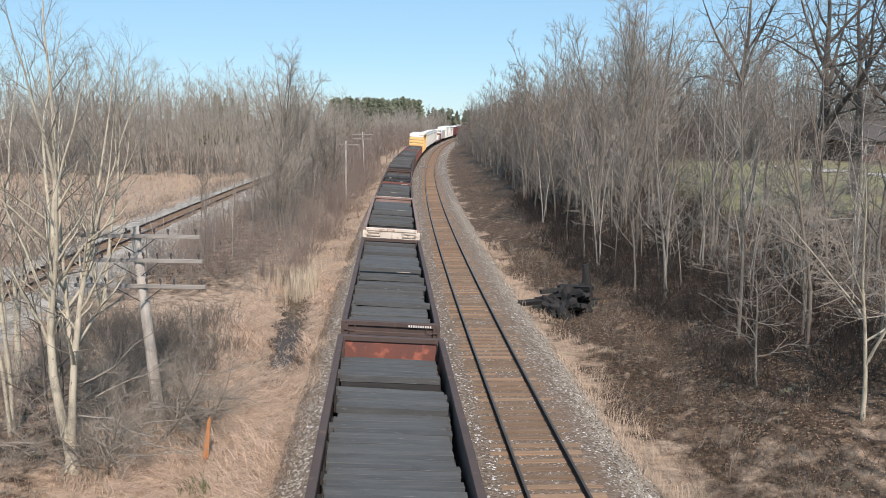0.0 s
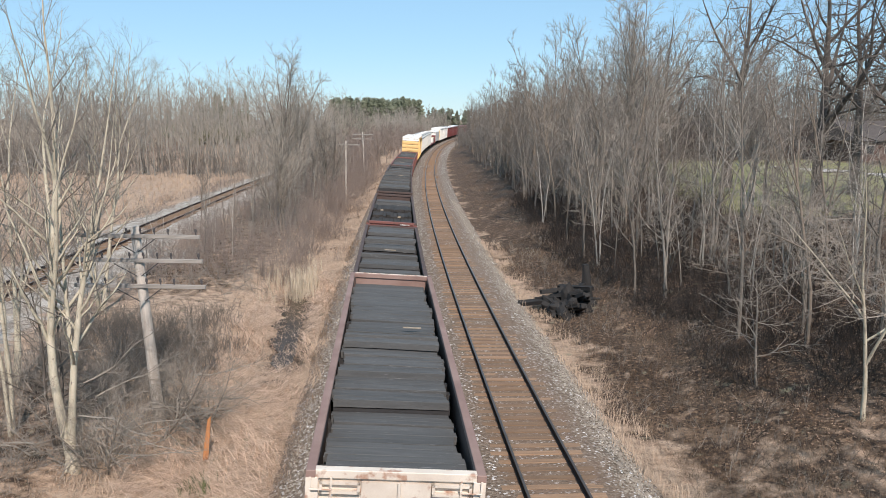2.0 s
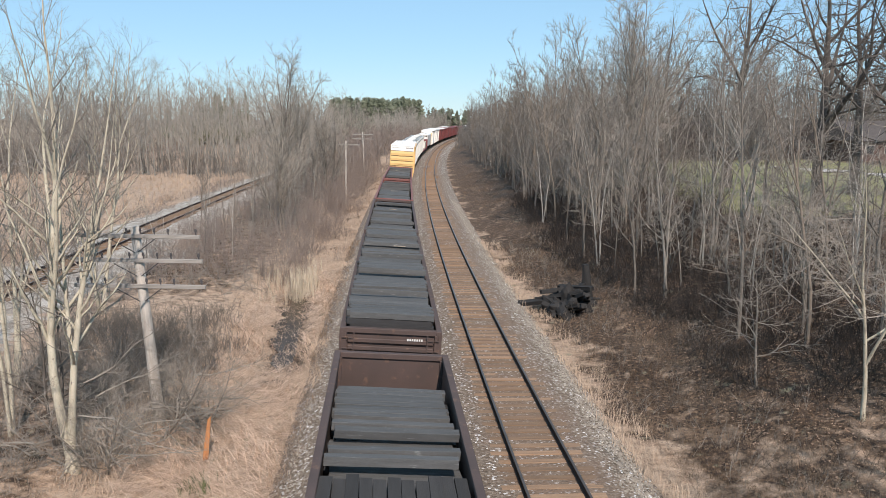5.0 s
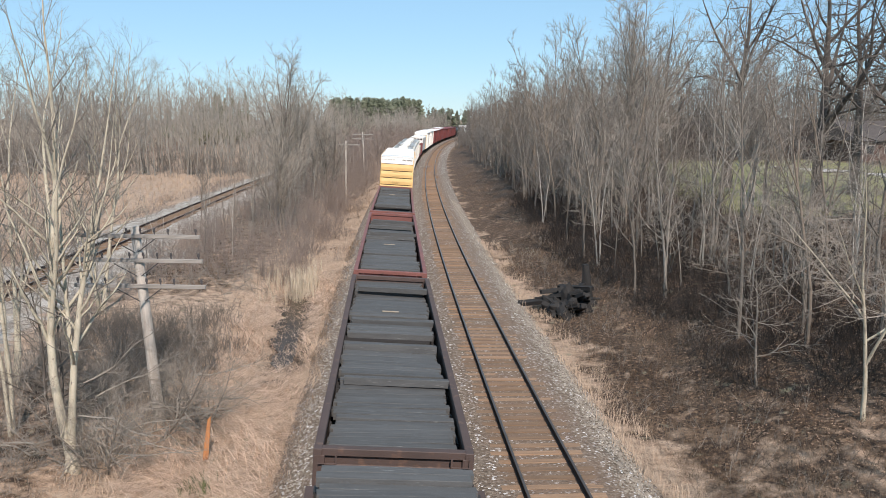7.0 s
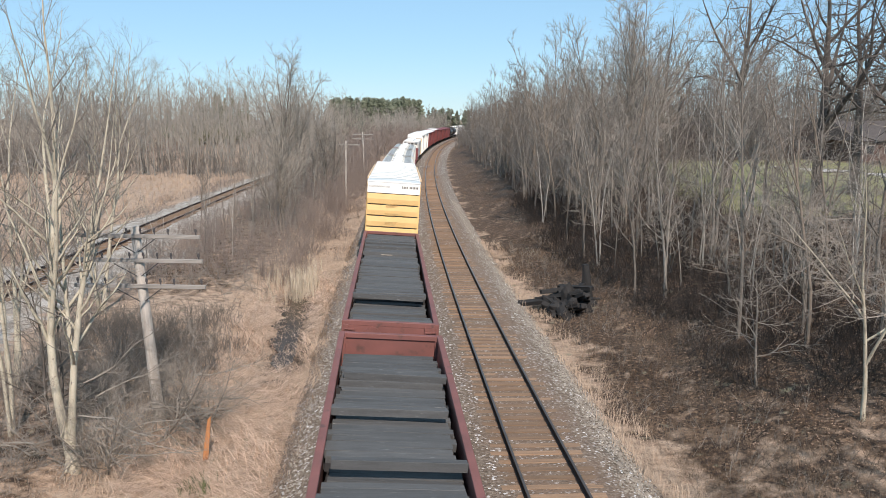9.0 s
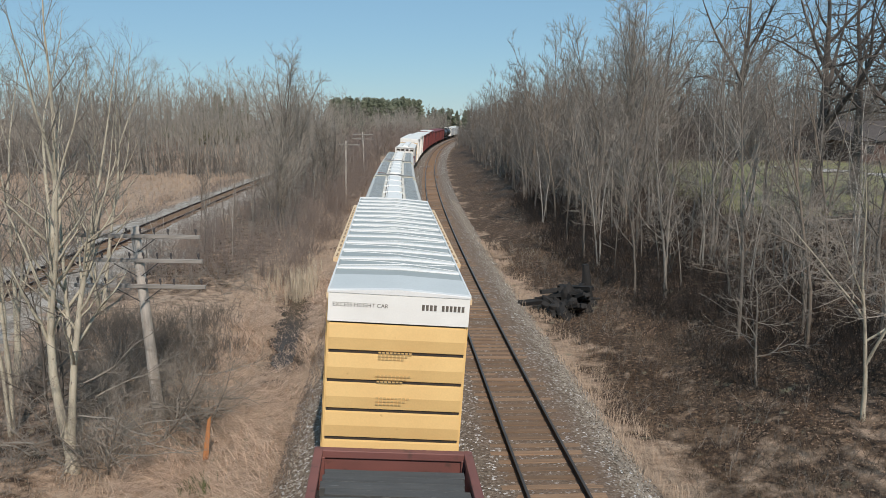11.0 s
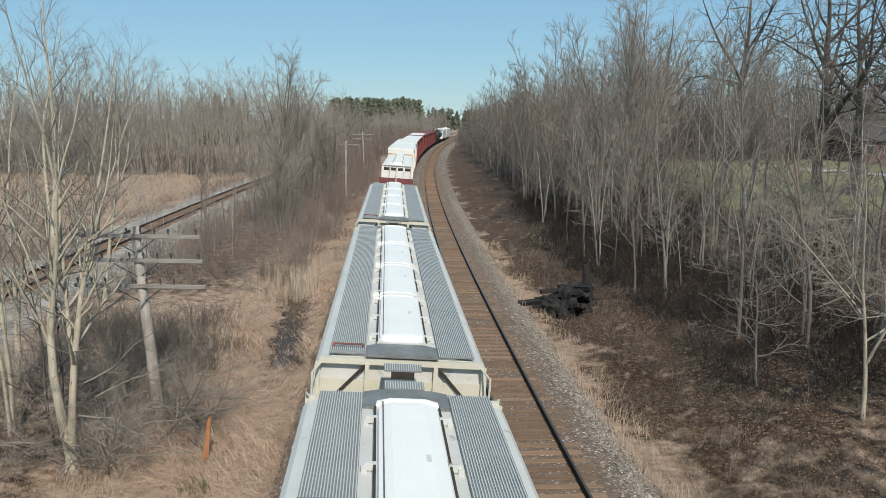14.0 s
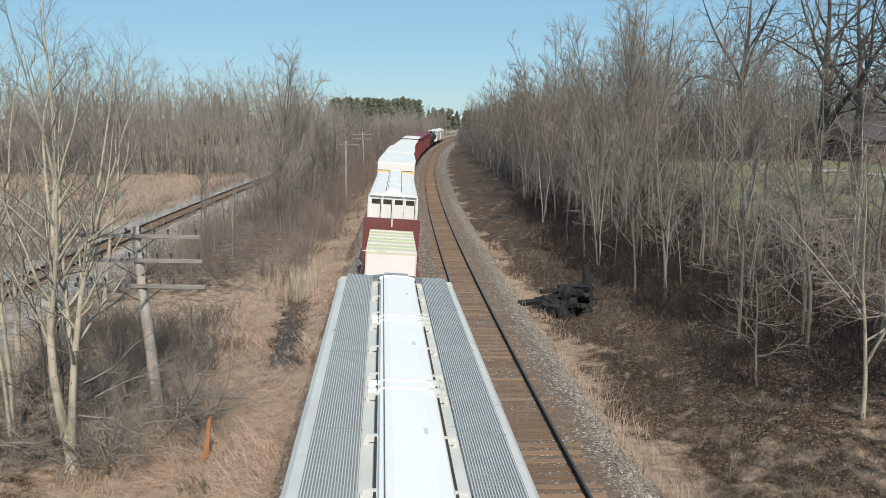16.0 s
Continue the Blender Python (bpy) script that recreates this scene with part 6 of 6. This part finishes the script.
# ---------- evergreens ----------
def conifer_wood(name, label, spots, seed, h0, h1, material, width=0.22, full=1.0):
    rng = random.Random(seed)
    v, f = [], []
    for x, y in spots:
        h = rng.uniform(h0, h1)
        g = ground_at(x, y)
        tube(v, f, [Vector((x, y, g)), Vector((x, y, g + h))], [0.2, 0.04], 4)
        for i in range(150):
            q = rng.random() ** 0.8
            z = g + h * (0.12 + 0.88 * q)
            r = h * width * (1 - q) ** full * rng.uniform(0.6, 1.15) + 0.2
            a = rng.uniform(0, 6.28)
            c, s = math.cos(a), math.sin(a)
            b = len(v)
            w = 0.3 + 0.16 * r
            v += [Vector((x + c * 0.1, y + s * 0.1, z + 0.25)), Vector((x + c * r - s * w * 0.5, y + s * r + c * w * 0.5, z - 0.18 * r)), Vector((x + c * r * 1.15, y + s * r * 1.15, z - 0.05 * r)),
                  Vector((x + c * r + s * w * 0.5, y + s * r - c * w * 0.5, z - 0.18 * r)), Vector((x + c * r * 0.6, y + s * r * 0.6, z - 0.35 * r - 0.2))]
            f += [(b, b + 1, b + 2), (b, b + 2, b + 3), (b + 1, b + 4, b + 3), (b, b + 4, b + 1), (b, b + 3, b + 4)]
    return tagged(new(name, mesh_of(name, v, f, material)), label, "evergreens", kind="stuff")


r3 = random.Random(21)
conifer_wood("pine_row", "distant row of dark green pines on the skyline", [(-62 + 48 * r3.random(), 430 + 50 * r3.random()) for _ in range(85)], 1, 18.5, 21.0, pine_mat, 0.24, 0.45)
conifer_wood("pine_row", "distant dark pines beyond the bend of the line", [(-12 + 30 * r3.random(), 520 + 50 * r3.random()) for _ in range(14)], 2, 13.5, 17, pine_mat, 0.22, 0.5)
conifer_wood("cedar_group", "green pines and cedars among the bare woods", [(-84 + 18 * r3.random(), 262 + 20 * r3.random()) for _ in range(12)], 3, 14, 18, cedar_mat)
conifer_wood("cedar_group", "distant evergreens among the bare woods", [(-150 + 120 * r3.random(), 300 + 70 * r3.random()) for _ in range(16)], 4, 12, 17, pine_mat)


# ---------- dead grass, reeds ----------
def blades(name, label, patches, seed, material, h0, h1, lay=0.6, width=0.02, combed=False):
    """patches: (count, s0, s1, o0, o1). Tufts of thin leaning blades."""
    rng = np.random.default_rng(seed)
    vs, fs, base = [], [], 0
    for n, s0, s1, o0, o1 in patches:
        s = s0 + (s1 - s0) * rng.random(n) ** 1.4
        o = o0 + (o1 - o0) * rng.random(n)
        px, py, pa = np.interp(s, S, PX), np.interp(s, S, PY), np.interp(s, S, TH)
        x, y = px + o * np.cos(pa), py - o * np.sin(pa)
        z = ground_z(x, y) - 0.02
        bed = np.interp(o, [-3.15, -2.75, -2.2, 5.85, 6.3, 6.8, 7.4], [-0.80, -0.52, -0.23, -0.185, -0.3, -0.56, -0.95])
        z = np.where((o > -3.15) & (o < 7.4), np.maximum(z, bed), z)
        keep = ~((np.abs(o - np.interp(y, DITCH_S, DITCH_O)) < 0.8) & (y > 29.5) & (y < 42.5) & (rng.random(n) < (0.8 if combed else 0.55)))
        x, y, z = x[keep], y[keep], z[keep]
        n = len(x)
        comb = 2.6 * np.sin(x * 0.8 + 0.4 * y) + 1.7 * np.sin(y * 0.7)
        for j in range(5):
            a = comb + rng.normal(0, 0.7, n)
            if combed:
                a = 0.5 * np.sin(y * 0.6 + x * 0.3) + rng.normal(0, 0.35, n) + np.pi * (rng.random(n) < 0.4)
            h = rng.uniform(h0, h1, n)
            lean = np.clip(rng.normal(lay * 0.8, 0.25, n), 0.05, 0.97) * h
            w = width * (0.6 + 0.015 * np.hypot(x, y))
            bx, by = x + rng.normal(0, 0.09, n), y + rng.normal(0, 0.09, n)
            ca, sa = np.cos(a), np.sin(a)
            hh = np.sqrt(np.maximum(h * h - lean * lean, 0.0009))
            p0 = np.stack([bx - sa * w, by + ca * w, z], -1)
            p1 = np.stack([bx + sa * w, by - ca * w, z], -1)
            mx, my = bx + ca * lean * 0.42, by + sa * lean * 0.42
            p2 = np.stack([mx + sa * w * 0.8, my - ca * w * 0.8, z + hh * 0.7], -1)
            p3 = np.stack([mx - sa * w * 0.8, my + ca * w * 0.8, z + hh * 0.7], -1)
            p4 = np.stack([bx + ca * lean, by + sa * lean, z + hh], -1)
            vs.append(np.stack([p0, p1, p2, p3, p4], 1).reshape(-1, 3))
            i = base + np.arange(n) * 5
            fs += np.stack([i, i + 1, i + 2, i + 3], 1).tolist() + np.stack([i + 3, i + 2, i + 4], 1).tolist()
            base += 5 * n
    me = mesh_of(name, np.concatenate(vs).tolist(), fs, material)
    return tagged(new(name, me), label, "grass", kind="stuff")


blades("dead_grass", "matted tan dead grass along the ditch", [(2400, 15, 50, -8.4, -3.0), (900, 50, 140, -6.0, -3.0), (1200, 14, 36, -10.5, -8), (900, 13, 60, -3.2, -2.45)], 1, straw_mat, 0.15, 0.5, 1.05, 0.006)
blades("dead_grass", "long combed dead grass lying over the ditch", [(3000, 15, 48, -7.4, -3.0)], 7, straw_bleached, 0.35, 0.9, 1.25, 0.008, True)
blades("dead_grass", "tan dead grass at the edge of the ballast", [(1300, 14, 60, 6.75, 8.4)], 2, straw_mat, 0.2, 0.55, 1.0, 0.006)
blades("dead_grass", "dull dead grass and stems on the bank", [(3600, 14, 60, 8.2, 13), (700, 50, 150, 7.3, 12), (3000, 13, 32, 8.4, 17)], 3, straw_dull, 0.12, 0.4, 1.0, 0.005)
blades("dead_grass", "tall tan grass in the clearing beyond the siding", [(2400, 50, 125, -62, -25.5)], 4, straw_mat, 0.4, 1.0, 0.5, 0.010)
blades("reeds", "pale dry reeds standing at the end of the ditch", [(100, 41.5, 45, -5.6, -4.1), (40, 41, 50, -6.8, -4.4)], 5, reed_mat, 0.8, 1.9, 0.12, 0.009)

blades("weed_tuft", "small green weed tuft in the dead grass", [(26, 19.6, 20.5, -5.5, -4.8)], 6, cedar_mat, 0.15, 0.4, 0.7, 0.012)

# ---------- the ditch water ----------
rw = random.Random(3)
bm = bmesh.new()
bank_l, bank_r = [], []
for i in range(36):
    q = i / 35
    ps = 29.6 + 13.0 * q
    mid = float(np.interp(ps, DITCH_S, DITCH_O))
    half = 0.72 * math.sin(math.pi * min(max(q, 0.04), 0.96)) ** 0.45
    for bank, sg in ((bank_l, -1), (bank_r, 1)):
        k = half * (1 + 0.30 * math.sin(ps * 2.1 + sg) + 0.18 * math.sin(ps * 5.3 - sg) + rw.uniform(-0.06, 0.06))
        bank.append(bm.verts.new(on_line(ps, mid + sg * k, -1.03)))
for i in range(35):
    bm.faces.new((bank_l[i], bank_r[i], bank_r[i + 1], bank_l[i + 1]))
bmesh.ops.recalc_face_normals(bm, faces=bm.faces)
me = bpy.data.meshes.new("ditch_water")
bm.to_mesh(me)
bm.free()
me.materials.append(water_mat)
tagged(new("ditch_water", me), "still dark brown water in the grassy ditch", "water", kind="structure")


# ---------- line poles ----------
def line_pole(x, y, h, arms, arm_len, lean, label, rz=0.0, thick=1.0):
    e = tagged(new("line_pole"), label, "utility pole", "old line poles")
    v, f = [], []
    tube(v, f, [Vector((0, 0, -0.3)), Vector((0, 0, h * 0.5)), Vector((0, 0, h))], [0.185 * thick, 0.165 * thick, 0.135 * thick], 12)
    f.append(tuple(range(24, 36)))
    p = new("post", mesh_of("post", v, f, pole_wood, True))
    p.parent = e
    for z in arms:
        bm = bmesh.new()
        level = Matrix.Translation((0, 0, z)) @ Matrix.Rotation(radians(-lean[1] + 1.0), 4, "Y") @ Matrix.Translation((0, 0, -z))
        box(bm, -arm_len / 2, arm_len / 2, -0.20, -0.10, z - 0.06, z + 0.06, level)
        arm = part("crossarm", bm, arm_wood, e, "weathered grey wooden crossarm", bevel=0.008)
        for i in range(10):
            if i in (3, 8):
                continue
            xx = -arm_len / 2 + 0.12 + (arm_len - 0.24) * i / 9
            bm = bmesh.new()
            zz = (level @ Vector((xx, 0, z))).z
            rod(bm, (xx, -0.15, zz + 0.05), (xx, -0.15, zz + 0.16), 0.022, 6)
            rod(bm, (xx, -0.15, zz + 0.15), (xx, -0.15, zz + 0.25), 0.045, 8, 0.03)
            part("insulator", bm, pin_dark, arm)
        for sx in (-1, 1):
            bm = bmesh.new()
            rod(bm, (sx * 0.75, -0.12, z - 0.06), (0, -0.12, z - 0.55), 0.016, 5)
            part("brace", bm, pin_dark, arm)
    e.matrix_basis = Matrix.Translation((x, y, ground_at(x, y))) @ Euler((radians(lean[0]), radians(lean[1]), rz)).to_matrix().to_4x4()
    return e


line_pole(-9.2, 23.9, 6.55, (6.27, 5.5, 4.68), 4.1, (0, -3.6), "weathered leaning wooden line pole with three crossarms")
line_pole(-11.2, 89.0, 7.3, (6.9,), 3.2, (0, 1), "distant grey wooden line pole with one crossarm", thick=0.62)
line_pole(-12.7, 125.0, 7.6, (7.2, 6.5), 3.4, (0, -1), "distant grey wooden line pole with two crossarms", thick=0.62)

# ---------- the leaning orange plank ----------
plank = tagged(new("broken_plank"), "orange split wooden plank standing in dead grass", "plank")
bm = bmesh.new()
box(bm, -0.08, 0.08, -0.03, 0.03, -0.2, 1.25)
for vv in bm.verts:
    if vv.co.z > 1:
        vv.co.x = vv.co.x * 0.6 + 0.03
        vv.co.z += vv.co.x * 1.2
bmesh.ops.subdivide_edges(bm, edges=list(bm.edges), cuts=3)
for vv in bm.verts:
    vv.co += Vector((rw.uniform(-1, 1), rw.uniform(-1, 1), 0)) * 0.012
part("board", bm, orange_wood, plank)
plank.matrix_basis = stand(-7.0, 21.4) @ Euler((radians(-6), radians(7), radians(20))).to_matrix().to_4x4()

# ---------- the heap of old black ties and sheeting on the bank ----------
heap = tagged(new("debris_heap"), "heap of black plastic sheeting and old ties on the bank", "debris heap")
hx, hy = 6.4, 38.2
bm = bmesh.new()
bmesh.ops.create_icosphere(bm, subdivisions=4, radius=1.0)
for vv in bm.verts:
    d = vv.co.normalized()
    k = 1 + 0.40 * noise.noise(d * 2.1) + 0.26 * noise.noise(d * 6.3) + 0.14 * noise.noise(d * 15)
    vv.co = Vector((d.x * 1.1 * k, d.y * 1.25 * k, max(d.z, -0.2) * 1.05 * k))
part("sheeting", bm, tarp_black, heap, "crumpled black sheeting")
rw = random.Random(12)
for x, y, z, tilt, turn, ln in ((-1.05, 0.25, 0.42, 0.20, 2.75, 2.5), (-0.5, -0.1, 0.72, 0.28, 2.45, 2.4), (0.1, -0.35, 0.70, 0.34, 1.9, 2.3), (0.45, -0.5, 0.62, 0.42, 1.6, 2.4), (0.75, -0.3, 0.55, 0.36, 1.35, 2.2),
                                (-0.2, 0.6, 0.85, -0.06, 0.2, 2.1), (0.3, 0.4, 0.98, 0.12, 2.2, 2.0), (-0.45, -0.75, 0.35, 0.30, 2.2, 2.2), (0.95, 0.2, 0.45, 0.15, 1.0, 2.2), (0.15, -0.9, 0.30, 0.40, 1.75, 2.0)):
    bm = bmesh.new()
    box(bm, -ln / 2, ln / 2, -0.12, 0.12, -0.09, 0.09)
    bmesh.ops.subdivide_edges(bm, edges=list(bm.edges), cuts=2)
    for vv in bm.verts:
        vv.co += Vector((rw.uniform(-1, 1), rw.uniform(-1, 1), rw.uniform(-1, 1))) * 0.022
    bmesh.ops.transform(bm, verts=bm.verts, matrix=Matrix.Translation((x, y, z)) @ Euler((rw.uniform(-0.3, 0.3), tilt, turn)).to_matrix().to_4x4())
    part("old_tie", bm, tarp_black, heap, "charred black tie")
bm = bmesh.new()
rod(bm, (0.95, 0.7, 0.1), (0.86, 0.75, 1.2), 0.26, 9, 0.22)
rod(bm, (0.86, 0.75, 1.18), (0.80, 0.8, 1.95), 0.21, 9, 0.15)
for vv in bm.verts:
    vv.co += Vector((rw.uniform(-1, 1), rw.uniform(-1, 1), rw.uniform(-1, 1))) * 0.03
part("upright_stump", bm, tarp_black, heap, "upright charred black stump")
heap.matrix_basis = stand(hx, hy, size=1.15)

# ---------- house and drive beyond the lawn ----------
house = tagged(new("house"), "brick bungalow with a dark shingle roof behind trees", "house")
bm = bmesh.new()
box(bm, -8, 8, -4.5, 4.5, -0.5, 2.9)
part("wall", bm, brick_red, house)
bm = bmesh.new()
va = [bm.verts.new(p) for p in ((-8.6, -5.1, 2.85), (8.6, -5.1, 2.85), (8.6, 5.1, 2.85), (-8.6, 5.1, 2.85), (-8.0, 0, 5.6), (8.0, 0, 5.6))]
for q in ((0, 1, 5, 4), (2, 3, 4, 5), (1, 2, 5), (3, 0, 4), (3, 2, 1, 0)):
    bm.faces.new([va[i] for i in q])
part("roof", bm, roof_dark, house)
for xw in (-5.5, -2.0, 2.2, 5.6):
    bm = bmesh.new()
    box(bm, xw - 0.8, xw + 0.8, -4.56, -4.5, 0.9, 2.2)
    w = part("window", bm, pole_wood, house)
    bm = bmesh.new()
    box(bm, xw - 0.7, xw + 0.7, -4.58, -4.562, 1.0, 2.1)
    part("pane", bm, glass_dark, w)
hx, hy = 64.0, 116.0
house.matrix_basis = Matrix.Translation((hx, hy, ground_at(hx, hy))) @ Matrix.Rotation(radians(18), 4, "Z")
bm = bmesh.new()
bmesh.ops.create_grid(bm, x_segments=14, y_segments=3, size=0.5)
for vv in bm.verts:
    x, y = 46 + vv.co.x * 8 + vv.co.y * 3.0, 90 - vv.co.x * 20
    vv.co = Vector((x, y, ground_at(x, y) + 0.08))
me = bpy.data.meshes.new("driveway")
bm.to_mesh(me)
bm.free()
me.materials.append(drive_mat)
tagged(new("driveway", me), "pale concrete drive across the lawn", "driveway", kind="structure")

# ---------- loose stones of the ballast ----------
def stones(name, label, n, bands, seed, material, r0, r1):
    rng = np.random.default_rng(seed)
    v, f = [], []
    pv, pz = [-3.15, -2.75, -2.2, -1.4, 1.5, 2.05, 2.4, 3.3, 5.85, 6.3, 6.8, 7.4], [-0.80, -0.52, -0.23, -0.1, -0.27, -0.27, -0.19, -0.18, -0.21, -0.3, -0.56, -0.95]
    for _ in range(n):
        a, b = bands[rng.integers(len(bands))]
        s = 13 + 75 * rng.random() ** 1.7
        o = a + (b - a) * rng.random()
        c = on_line(s, o, float(np.interp(o, pv, pz)) + 0.01)
        k = len(v)
        r = rng.uniform(r0, r1)
        j = rng.uniform(0.6, 1.3, 6) * r
        v += [c + Vector((j[0], 0, 0)), c + Vector((-j[1], r * 0.3, 0)), c + Vector((0, j[2], 0)), c + Vector((r * 0.2, -j[3], 0)), c + Vector((r * 0.2, 0, j[4])), c - Vector((0, 0, j[5]))]
        f += [(k, k + 2, k + 4), (k + 2, k + 1, k + 4), (k + 1, k + 3, k + 4), (k + 3, k, k + 4)]
    return tagged(new(name, mesh_of(name, v, f, material)), label, "stones", kind="stuff")


stones("ballast_stones", "loose grey crushed stones on the track bed", 13000, [(-2.65, -1.4), (1.5, 2.6), (5.9, 6.9), (6.2, 7.1)], 1, stone_mat, 0.022, 0.05)
stones("ballast_stones", "loose pale crushed stones on the track shoulder", 2800, [(1.5, 2.6), (6.2, 7.0), (6.2, 7.1), (-2.7, -2.0)], 2, stone_white, 0.018, 0.04)


motions()
